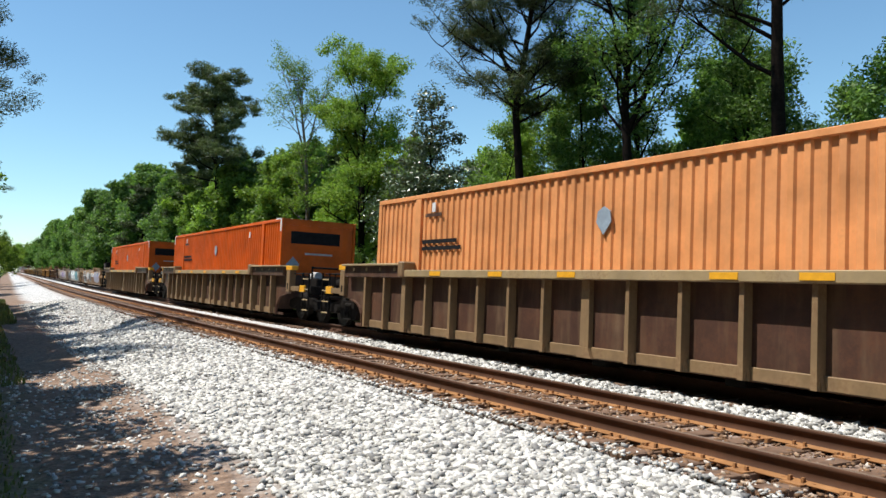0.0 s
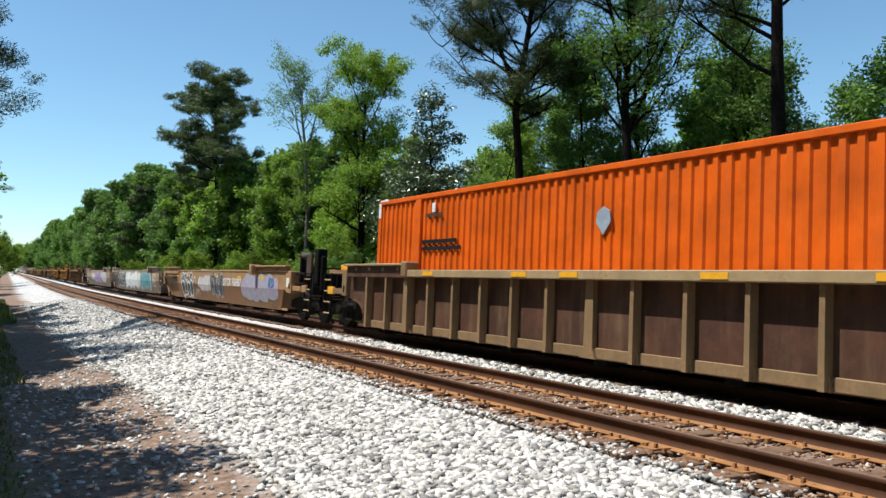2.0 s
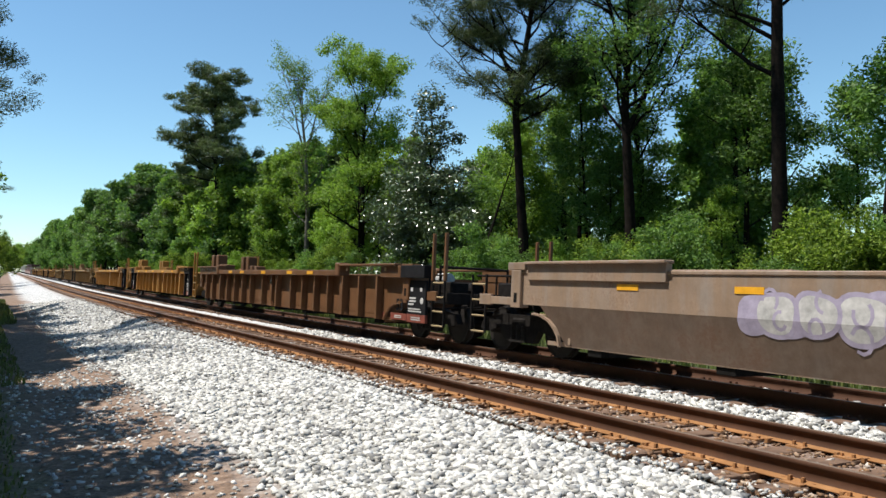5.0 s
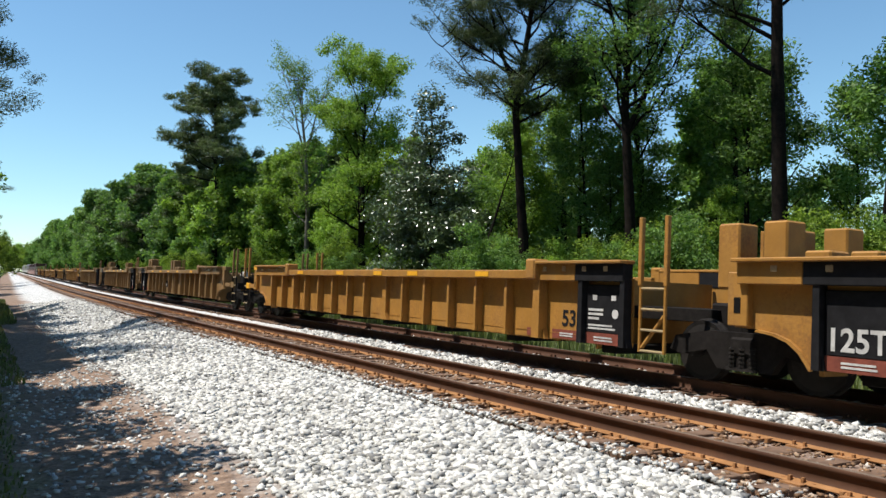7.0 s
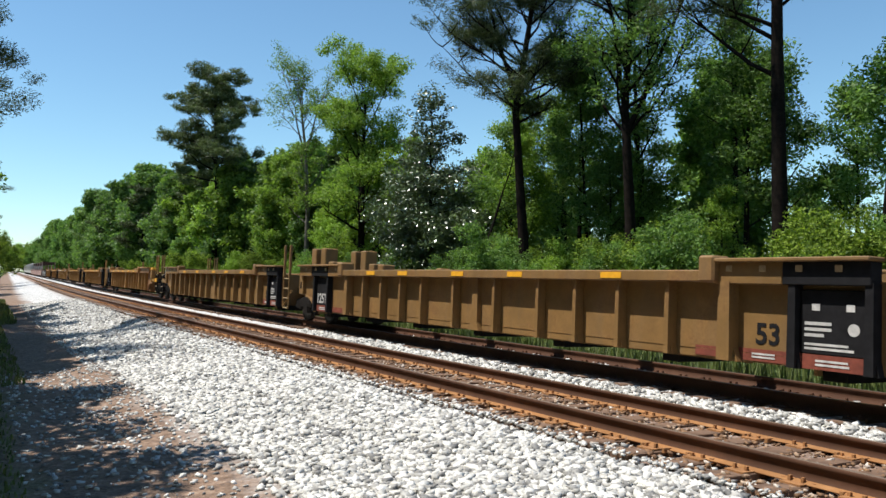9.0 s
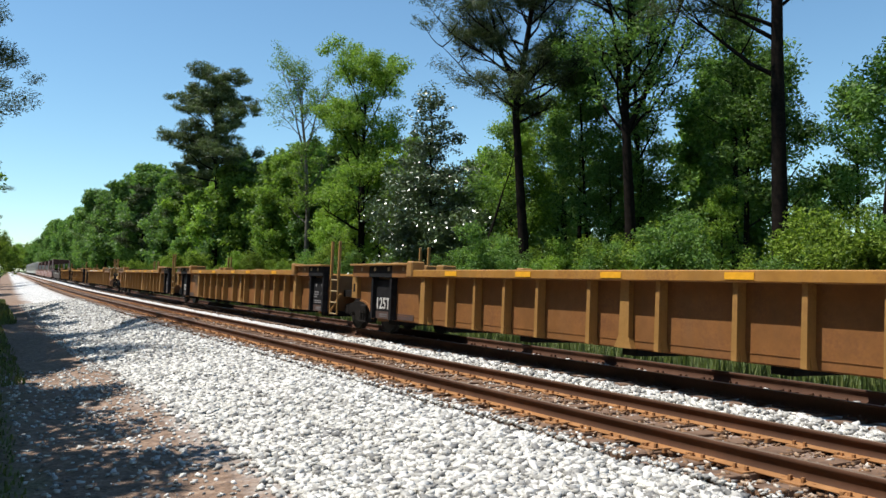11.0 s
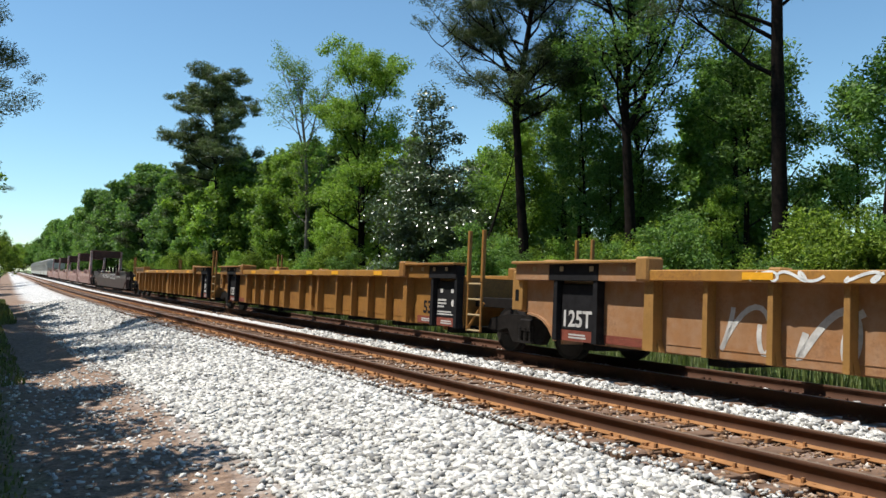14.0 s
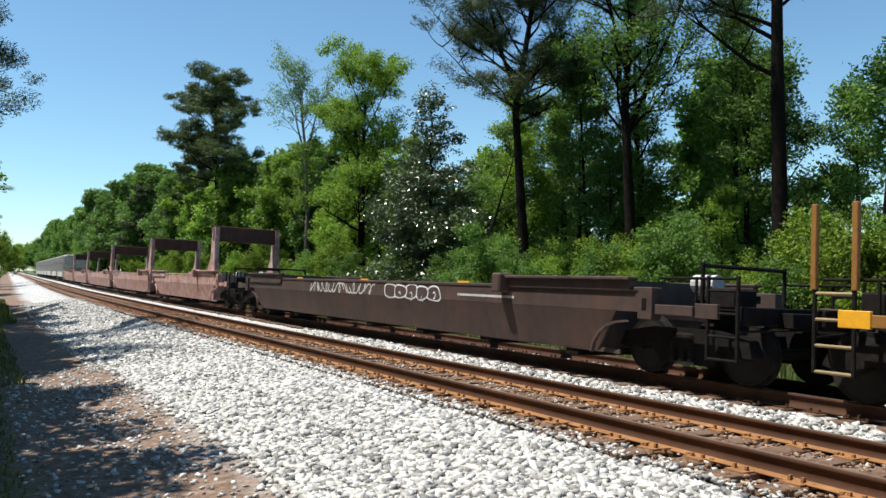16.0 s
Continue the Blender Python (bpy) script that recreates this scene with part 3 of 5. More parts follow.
# single trees along the far side of the line: (s, o, tree, name, label)
TALL = [
    (80.0, 20.0, dict(style="far_pine", height=21.4, seed=41, line=[(0, 0), (0.5, 0.01), (0.97, 0.0)], trunk=0.34, leaf="pine", bark="bark",
                      limbs=ring_of_limbs(41, 30, 0.50, 0.96, 5.6, (0.05, 0.4), 0.0, 0.55), leaders=[(0.6, 200, 5.0, 1.4)]), "pine_tree", "tall dark loblolly pine with a dense layered crown"),
    (53.0, 20.0, dict(style="airy", height=18.2, seed=42, line=[(0, 0), (0.35, 0.012), (0.58, 0.0), (0.8, -0.02)], trunk=0.21, leaf="spring", bark="barkgrey",
                      limbs=ring_of_limbs(42, 9, 0.60, 0.8, 2.9, (0.6, 1.4), 0.0, 0.1) + ring_of_limbs(43, 9, 0.25, 0.55, 2.6, (0.2, 0.8), 0.0, 0.2),
                      leaders=[(0.58, 10, 5.6, 3.6), (0.58, 185, 5.4, 2.6), (0.72, 90, 4.0, 3.0)]), "hardwood_tree", "slender young hardwood with sparse pale green leaves"),
    (41.8, 19.5, dict(style="full", height=14.6, seed=44, line=[(0, 0), (0.3, -0.01), (0.6, 0.0), (0.86, 0.01)], trunk=0.26, leaf="spring", bark="bark",
                      limbs=ring_of_limbs(44, 26, 0.2, 0.92, 3.5, (0.3, 1.0), 0.0, 0.15), leaders=[(0.5, 20, 3.9, 1.8), (0.55, 170, 3.6, 2.0)]), "hardwood_tree", "bushy bright green hardwood beside the line"),
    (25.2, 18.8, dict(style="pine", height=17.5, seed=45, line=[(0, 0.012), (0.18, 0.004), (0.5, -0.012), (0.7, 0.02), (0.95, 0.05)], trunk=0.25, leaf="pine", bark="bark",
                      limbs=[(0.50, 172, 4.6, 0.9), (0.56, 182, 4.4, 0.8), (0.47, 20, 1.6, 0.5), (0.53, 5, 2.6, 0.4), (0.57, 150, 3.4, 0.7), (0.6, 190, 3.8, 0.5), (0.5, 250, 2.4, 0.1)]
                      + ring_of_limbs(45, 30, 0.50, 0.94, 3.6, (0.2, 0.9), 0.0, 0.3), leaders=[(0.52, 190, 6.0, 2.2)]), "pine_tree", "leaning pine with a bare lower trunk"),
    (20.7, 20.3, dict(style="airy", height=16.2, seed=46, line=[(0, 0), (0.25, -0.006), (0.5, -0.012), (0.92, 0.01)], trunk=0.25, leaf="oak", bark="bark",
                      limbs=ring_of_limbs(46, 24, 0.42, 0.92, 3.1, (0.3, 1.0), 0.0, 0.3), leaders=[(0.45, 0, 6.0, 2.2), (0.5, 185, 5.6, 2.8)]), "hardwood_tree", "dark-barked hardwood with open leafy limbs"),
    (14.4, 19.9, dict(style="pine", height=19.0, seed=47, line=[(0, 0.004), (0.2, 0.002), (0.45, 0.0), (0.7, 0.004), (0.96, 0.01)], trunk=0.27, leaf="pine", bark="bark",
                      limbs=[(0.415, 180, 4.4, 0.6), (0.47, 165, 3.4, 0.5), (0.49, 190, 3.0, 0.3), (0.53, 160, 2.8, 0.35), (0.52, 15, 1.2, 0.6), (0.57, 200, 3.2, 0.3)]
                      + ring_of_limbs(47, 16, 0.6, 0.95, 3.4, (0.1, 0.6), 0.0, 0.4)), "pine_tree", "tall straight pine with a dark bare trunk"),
    (29.0, 24.0, hardwood(48, 13.6, 0.19, 0.4, 18, 2.8, "airy", "spring"), "hardwood_tree", "tall hardwood standing deeper in the wood"),
    (23.4, 23.5, hardwood(49, 14.0, 0.17, 0.3, 20, 2.7, "airy", "oak", lean=-0.02), "hardwood_tree", "airy tall hardwood behind a pine"),
    (19.6, 24.5, hardwood(50, 13.5, 0.15, 0.4, 18, 2.4, "airy", "oak"), "hardwood_tree", "tall hardwood standing deeper in the wood"),
    (18.0, 23.0, hardwood(51, 10.2, 0.13, 0.35, 15, 2.2, "airy", "oak", lean=0.02), "hardwood_tree", "airy young hardwood behind the undergrowth"),
    (16.3, 23.0, hardwood(52, 9.2, 0.11, 0.3, 15, 2.0, "airy", "oak", lean=-0.03), "hardwood_tree", "airy young hardwood behind the undergrowth"),
    (14.6, 24.0, hardwood(53, 8.4, 0.10, 0.35, 13, 1.8, "airy", "oak"), "hardwood_tree", "thin-crowned young tree beside a tall pine"),
    (12.2, 21.0, hardwood(54, 8.6, 0.09, 0.5, 9, 1.7, "airy", "oak", lean=0.05), "hardwood_tree", "thin-crowned young tree beside a tall pine"),
    (11.2, 23.0, hardwood(55, 7.8, 0.09, 0.3, 12, 1.8, "airy", "oak"), "hardwood_tree", "thin-crowned young tree beside a tall pine"),
    (37.4, 20.5, hardwood(56, 9.6, 0.13, 0.12, 18, 2.2, "full", "spring"), "hardwood_tree", "low bright green hardwood beside the magnolia"),
    (48.0, 21.5, hardwood(57, 10.0, 0.14, 0.12, 20, 2.7, "full", "spring"), "hardwood_tree", "low bright green hardwood in the wood's edge"),
    (58.0, 20.5, hardwood(58, 11.5, 0.16, 0.1, 22, 3.2, "full", "spring"), "hardwood_tree", "broad bright green hardwood in the wood's edge"),
    (26.8, 23.0, hardwood(60, 12.5, 0.13, 0.35, 20, 2.5, "airy", "oak", lean=0.02), "hardwood_tree", "airy hardwood standing behind a leaning pine"),
    (24.4, 21.5, hardwood(61, 11.0, 0.11, 0.2, 20, 2.2, "airy", "oak", lean=-0.03), "hardwood_tree", "airy hardwood standing behind a leaning pine"),
    (30.6, 22.5, hardwood(62, 11.0, 0.11, 0.3, 18, 2.2, "airy", "spring"), "hardwood_tree", "airy hardwood behind the magnolia"),
    (29.8, 21.5, hardwood(59, 9.4, 0.10, 0.3, 14, 2.0, "airy", "oak"), "hardwood_tree", "airy young hardwood beside the magnolia"),
]


def build_tall_trees():
    for s, o, tree, name, label in TALL:
        away = math.atan2(o + drift(s), s)
        plant_tree(grown_tree(face=math.atan2(math.cos(away), math.sin(away)), **tree), *at_line(s, o), 0, 1, label, name)
    plant_tree(tree_meshes("cone", 10.9, 43, 0.0, 0.03, 0.36, 330, 0.08, 0.15, 64, "gloss", "bark"), *at_line(32.3, 18.6), 0, 1,
               "dark evergreen magnolia with glossy leaves", "magnolia_tree")
    plant_tree(tree_meshes("bare", 7.6, 56, 0.33, 0.6, 0.10, 0, 0.08, 0.10, 5, "oak", "bark"), *at_line(28.0, 17.4), 58, 1,
               "leaning dead trunk at the edge of the wood", "dead_tree")


build_tall_trees()


def build_wood():
    """The wall of mixed wood behind the train: a few kinds of tree, each planted many times."""
    rnd = random.Random(12)
    close, kinds = [], []
    for i in range(5):
        leaf = ("oak", "spring", "oak", "spring", "oak")[i]
        close.append((grown_tree(**hardwood(70 + i, 9.0, 0.10, 0.22, 15, 2.3, "airy", leaf, lean=rnd.uniform(-0.05, 0.05))), "mixed hardwood in fresh spring leaf", "hardwood_tree"))
        kinds.append((grown_tree(**hardwood(80 + i, 9.0, 0.13, 0.10, 20, 2.6, "far", leaf, lean=rnd.uniform(-0.04, 0.04))), "mixed hardwood in fresh spring leaf", "hardwood_tree"))
    under = [(grown_tree("bush", 3.4, 90 + i, [(0, 0), (0.5, 0.02), (0.9, 0.0)], ring_of_limbs(90 + i, 24, 0.04, 0.85, 1.9, (0.3, 1.3), 0.0, 0.3), 0.05, ("brush", "oak", "brush", "spring")[i], "bark"),
              "leafy undergrowth bush at the edge of the wood", "bush") for i in range(4)]
    tops_s = [-10, 12, 14, 16, 18, 21, 27, 31, 34, 37, 39, 45, 49, 60, 75, 100, 140, 260]
    tops_h = [6.0, 4.6, 5.6, 6.6, 8.0, 10.5, 10.0, 8.6, 7.0, 7.4, 9.0, 9.0, 9.0, 11.0, 12.5, 14.5, 18.5, 22.0]
    dark = grown_tree("far_pine", 18.0, 99, [(0, 0), (0.5, 0.0), (0.97, 0.01)], ring_of_limbs(99, 26, 0.35, 0.96, 4.2, (0.05, 0.5), 0.0, 0.5), 0.26, "pine", "bark")
    for ps, po, sc in ((101, 23, 0.95), (128, 20, 0.8), (176, 22, 1.05), (232, 22, 1.0), (66, 27, 0.72)):
        plant_tree(dark, *at_line(ps, po), rnd.uniform(0, 360), sc, "dark pine standing among hardwoods", "pine_tree", "wood beside the line")
    for o in range(-36, 60, 5):
        for ds in (0, 25):
            plant_tree(rnd.choice(under)[0], *at_line(600 + ds + rnd.uniform(-8, 8), o + rnd.uniform(-2, 2)), rnd.uniform(0, 360), rnd.uniform(4.0, 5.6),
                       "distant tree closing the view down the line", "distant_tree", "trees at the end of the view")
    plant_tree(under[0][0], *at_line(95, 0.2), 40, 1.35, "dark bush beside the shoulder", "bush")
    plant_tree(under[0][0], *at_line(128, 0.6), 140, 1.8, "dark bush beside the shoulder", "bush")
    s = -8.0
    while s < 560:
        step = 1.9 if s < 45 else 3.2 if s < 120 else 8.0 if s < 260 else 12.0
        for row, o in enumerate((21.5, 24.5, 28.5) if s < 120 else (20.5, 24.5)):
            if rnd.random() < ((0.3, 0.35, 0.2)[row] if s < 21 else (0.6, 0.6, 0.6)[row] if s < 50 else 0.78 if s < 120 else 0.9):
                k = rnd.choice(close if s < 50 and row < 2 else kinds if s < 105 else kinds[::2])
                top = float(np.interp(s, tops_s, tops_h)) / 9.4
                plant_tree(k[0], *at_line(s + rnd.uniform(-1.5, 1.5), o + rnd.uniform(-1.2, 1.2)), rnd.uniform(0, 360), top * rnd.uniform(0.58, 1.05 if s < 60 else 1.14) * (1 + 0.06 * row),
                           k[1], k[2], "wood beside the line")
        if 21 < s < 70:
            for o in (33.0, 38.0) if rnd.random() < 0.35 else ():
                k = rnd.choice(kinds)
                plant_tree(k[0], *at_line(s + rnd.uniform(-1.5, 1.5), o), rnd.uniform(0, 360), rnd.uniform(0.5, 0.75), k[1], k[2], "wood beside the line")
        if s < 130:
            for o in (17.6, 18.8):
                k = rnd.choice(under)
                plant_tree(k[0], *at_line(s + rnd.uniform(-1, 1), o + rnd.uniform(-0.6, 0.6)), rnd.uniform(0, 360), rnd.uniform(0.36, 1.0), k[1], k[2], "undergrowth")
        s += step


build_wood()


def build_camera_side():
    """Pines and bushes on the camera's own side, whose shade lies on the shoulder."""
    a = tree_meshes("pine", 15.0, 131, 0.0, 0.40, 0.26, 1100, 0.07, 0.22, 28, "pine", "bark")
    b = tree_meshes("oak", 9.0, 132, 0.0, 0.25, 0.30, 400, 0.15, 0.15, 26, "oak", "bark")
    for s, o, k, turn, sc in ((21.0, -3.2, b, 20, 1.0), (31.0, -2.0, a, 140, 1.0), (24.0, -2.6, a, 60, 0.8), (41, -3.0, b, 10, 1.1), (53, -4.0, b, 220, 1.2), (16, -3.4, b, 300, 1.0), (11.0, -3.6, b, 120, 1.0),
                              (6.5, -3.9, b, 190, 0.95), (1.5, -5.0, b, 50, 1.0), (4.0, -5.6, b, 10, 1.2), (9.0, -5.8, b, 100, 1.25), (13.5, -5.6, b, 200, 1.25), (18.5, -5.4, b, 250, 1.2), (26.5, -4.6, b, 330, 1.2), (19.5, -2.6, b, 160, 0.8), (28.5, -2.5, b, 280, 0.95), (35.5, -2.6, b, 30, 1.0), (46.5, -2.6, b, 170, 1.1), (75, -5, b, 30, 1.3), (110, -1.5, a, 60, 1.0), (130, -9, b, 100, 1.4), (170, -9, b, 100, 1.5), (-6, -6, a, 0, 1)):
        pine = k is a
        plant_tree(k, *at_line(s, o), turn, sc, "tall pine overhanging the dirt shoulder" if pine else "leafy hardwood shading the dirt shoulder",
                   "pine_tree" if pine else "hardwood_tree", "trees behind the shoulder")




def build_sky_blocking_wood():
    """Unseen trees added on the camera's own side, beyond the dirt shoulder, to block sky light and deepen its shade.
    """
    rnd = random.Random(77)
    far = [tree_meshes("oak", 9.0, 150 + i, 0.0, 0.08, 0.26, 140, 0.22, 0.14, 22, "oak", "bark") for i in range(2)]
    for s in range(-24, 64, 5):
        for o in (-10.5, -15.0):
            plant_tree(rnd.choice(far), *at_line(s + rnd.uniform(-1.5, 1.5), o + rnd.uniform(-1, 1)), rnd.uniform(0, 360), rnd.uniform(1.5, 1.9),
                       "leafy hardwood beyond the dirt shoulder", "hardwood_tree", "trees behind the shoulder")


build_camera_side()
build_sky_blocking_wood()


# ---------------- the train ----------------
MOVERS = []      # (thing, metres ahead of the camera's foot at 0 s)


def truck(parent, x):
    """A two-axle bogie under a car, its side frames outside the wheels."""
    bm = bmesh.new()
    for y in (-1.0, 1.0):
        prism(bm, [(x - 1.25, 0.42), (x - 1.15, 0.62), (x - 0.55, 0.72), (x + 0.55, 0.72), (x + 1.15, 0.62), (x + 1.25, 0.42), (x + 1.05, 0.36),
                   (x + 0.6, 0.46), (x + 0.42, 0.22), (x - 0.42, 0.22), (x - 0.6, 0.46), (x - 1.05, 0.36)], y - 0.07, y + 0.07)
    box(bm, x - 0.2, x + 0.2, -1.1, 1.1, 0.42, 0.66, 0.03)
    fr = part("truck", bm, "gear", parent, "dark cast-steel truck frame")
    for dx in (-0.88, 0.88):
        bm = bmesh.new()
        for y, f in ((-0.755, 1), (0.755, -1)):
            lathe(bm, [(0.10, -0.09 * f), (0.36, -0.055 * f), (0.42, -0.065 * f), (0.42, 0.035 * f), (0.45, 0.045 * f), (0.45, 0.07 * f), (0.1, 0.075 * f)], (x + dx, y, 0.425))
        rod(bm, (x + dx, -1.05, 0.425), (x + dx, 1.05, 0.425), 0.08, 10)
        part("wheelset", bm, "steel", fr, "wheels and axle with worn treads")
    for y in (-1.06, 1.06):
        bm = bmesh.new()
        box(bm, x - 0.24, x + 0.24, y - 0.05, y + 0.05, 0.22, 0.26)
        for k in (-0.16, 0.0, 0.16):
            rod(bm, (x + k, y, 0.25), (x + k, y, 0.54), 0.045, 8)
            for zz in range(5):
                rod(bm, (x + k, y, 0.27 + zz * 0.055), (x + k, y, 0.295 + zz * 0.055), 0.062, 8)
        part("spring_nest", bm, "steel", fr)


def end_line(half, side, low, end):
    """The end of a side plate in x and z. Ends: coupled (arch over a truck), shared (arch over a joint's truck), plain (down to the sill)."""
    if end == "plain":
        pts = [(half - 1.05, low), (half - 1.05, 0.5)]
    else:
        reach = 3.25 if end == "coupled" else 1.85
        w, e = half - reach, half - (2.0 if end == "coupled" else 0.74)
        pts = [(w, low), (w + 0.05, max(0.45, low + 0.06)), (w + 0.15, 0.58), (w + 0.3, 0.69), (w + 0.5, 0.76), (w + 0.75, 0.79), (e, 0.8)]
    return [(side * x, z) for x, z in pts]


def side_plate(half, low, top, y, ends, thick=0.02):
    a, b = end_line(half, 1, low, ends[1]), end_line(half, -1, low, ends[0])
    out = a + [(a[-1][0], top), (b[-1][0], top)] + b[::-1]
    return prism(bmesh.new(), out, y - thick / 2, y + thick / 2)


def arch_rim(half, side, low, y, end, depth=0.12):
    pts = end_line(half, side, low, end)[:-1]
    ins = [(x + side * 0.03, z - 0.03) for x, z in pts]
    return prism(bmesh.new(), pts + ins[::-1], y - depth, y)


SHARED = {}


def shared(key, make, mat):
    if key not in SHARED:
        SHARED[key] = mesh_of(key[0], make(), mat)
    return SHARED[key]


def post_mesh(side, low, top, width, depth):
    bm = bmesh.new()
    y0, y1 = (side * 1.35, side * (1.35 + depth))
    prism(bm, [(-width / 2, low), (width / 2, low), (width * 0.42, top), (-width * 0.42, top)], min(y0, y1), max(y0, y1))
    w2 = width * 0.85
    prism(bm, [(-w2, low - 0.005), (w2, low - 0.005), (width * 0.5, low + 0.16), (-width * 0.5, low + 0.16)], min(side * 1.352, side * 1.46), max(side * 1.352, side * 1.46))
    return bm


def lettering(words, height, mat, parent, x, y, z, name="lettering", slant=0.0, squeeze=1.0, tilt=0.0):
    c = bpy.data.curves.new(name, "FONT")
    c.body, c.size, c.extrude, c.shear, c.align_x = words, height * 1.4, 0.002, slant, "CENTER"
    c.offset = 0.03 * height
    tmp = bpy.data.objects.new(name, c)
    me = bpy.data.meshes.new_from_object(tmp)
    bpy.data.objects.remove(tmp)
    me.materials.clear()
    me.materials.append(M[mat])
    ob = new(name, me)
    ob.parent = parent
    ob.matrix_basis = pose(x, y, z, 90 + tilt, 0, 0) @ Matrix.Diagonal((squeeze, 1, 1, 1))
    return ob


def bars(parent, mat, x, y, z, w, h, rows, name="marking", seed=1):
    """Rows of small painted marks too small to read."""
    rnd = random.Random(seed)
    bm = bmesh.new()
    for i in range(rows):
        zz = z + h * (rows - 1 - i) / max(1, rows)
        cut = w * rnd.uniform(0.7, 1.0)
        box(bm, x, x + cut, y - 0.003, y + 0.003, zz, zz + h / rows * 0.55)
    return part(name, bm, mat, parent)


def bubble(cx, cz, rx, rz, lean, wob, grow=1.0):
    """The outline of one fat sprayed shape, round-shouldered and leaning."""
    out = []
    for i in range(30):
        a = 2 * math.pi * i / 30
        c, s = math.cos(a), math.sin(a)
        r = (abs(c) ** 2.7 + abs(s) ** 2.7) ** (-1 / 2.7) * (1 + wob[0] * math.sin(2 * a + wob[2]) + wob[1] * math.sin(3 * a + wob[3]))
        out.append((cx + (rx - grow) * r * c + lean * (rz - grow) * r * s, cz + (rz - grow) * r * s))
    return out


def flat_shape(outline, y):
    bm = bmesh.new()
    bm.faces.new([bm.verts.new((x, y, z)) for x, z in outline])
    bmesh.ops.triangulate(bm, faces=bm.faces[:])
    return bm


def blob_piece(parent, x, z, w, h, n, fill, edge, seed, y, cloud="", line=0.055, marks=2):
    """A sprayed piece that cannot be read: fat overlapping shapes with an outline and small strokes in each, on a cloud of paint."""
    rnd = random.Random(seed)
    if cloud:
        for k in range(n + 1):
            wob = (0.1, 0.1, rnd.uniform(0, 6), rnd.uniform(0, 6))
            part("sprayed_cloud", flat_shape(bubble(x + w * (k + 0.1) / (n + 0.2), z + h * rnd.uniform(0.42, 0.58), 0.62 * w / n, h * rnd.uniform(0.34, 0.46), 0.1, wob, 0.0), y - 0.002 - 0.0003 * k), cloud, parent)
    for i in range(n):
        cell = w / n
        wob = (rnd.uniform(0.02, 0.1), rnd.uniform(0.02, 0.09), rnd.uniform(0, 6), rnd.uniform(0, 6))
        cx, cz = x + cell * (i + 0.5), z + h * (0.5 + rnd.uniform(-0.05, 0.05))
        rx, rz, lean = cell * rnd.uniform(0.52, 0.64), h * rnd.uniform(0.44, 0.52), rnd.uniform(-0.18, 0.22)
        lift = 0.005 + 0.003 * (i % 2)
        part("sprayed_outline", flat_shape(bubble(cx, cz, rx, rz, lean, wob, 0.0), y - lift), edge, parent)
        part("sprayed_shape", flat_shape(bubble(cx, cz, rx, rz, lean, wob, line), y - lift - 0.001), fill, parent)
        for k in range(marks):
            up = rnd.uniform(0.05, 0.3) if k else rnd.uniform(-0.42, -0.1)
            mx, mz, r = cx + rx * rnd.uniform(-0.3, 0.3) + lean * rz * up, cz + rz * up * 2, min(rx, rz) * rnd.uniform(0.22, 0.42)
            a0, turn = rnd.uniform(0, 6.28), rnd.uniform(2.2, 5.0)
            bm = bmesh.new()
            ribbon(bm, [Vector((mx + r * math.cos(a0 + turn * j / 8), mz + 1.3 * r * math.sin(a0 + turn * j / 8))) for j in range(9)], line * 0.8, y - lift - 0.002)
            part("sprayed_stroke", bm, edge, parent)


def ribbon(bm, pts, width, y):
    """A sprayed line: one strip along the points."""
    rows = []
    for k, p in enumerate(pts):
        d = (pts[min(k + 1, len(pts) - 1)] - pts[max(k - 1, 0)]).normalized()
        n = Vector((-d.y, d.x)) * width / 2
        rows.append((bm.verts.new((p.x + n.x, y, p.y + n.y)), bm.verts.new((p.x - n.x, y, p.y - n.y))))
    for (a, b), (c, d) in zip(rows, rows[1:]):
        bm.faces.new((a, b, d, c))


def scrawl(parent, mat, x, z, w, h, n, width, seed, y):
    """A thin sprayed tag: loops that cannot be read."""
    rnd = random.Random(seed)
    for i in range(n):
        bm = bmesh.new()
        cx, ph, fast = x + w * i / n, rnd.uniform(0, 6.28), rnd.uniform(8, 13)
        pts = []
        for k in range(29):
            s = k / 28
            pts.append(Vector((cx + w / n * (s * 0.85 + 0.22 * math.sin(s * 9 + ph)), z + h * (0.5 + 0.44 * math.sin(s * fast + ph + i * 1.7)))))
        ribbon(bm, pts, width, y)
        part("sprayed_tag", bm, mat, parent)


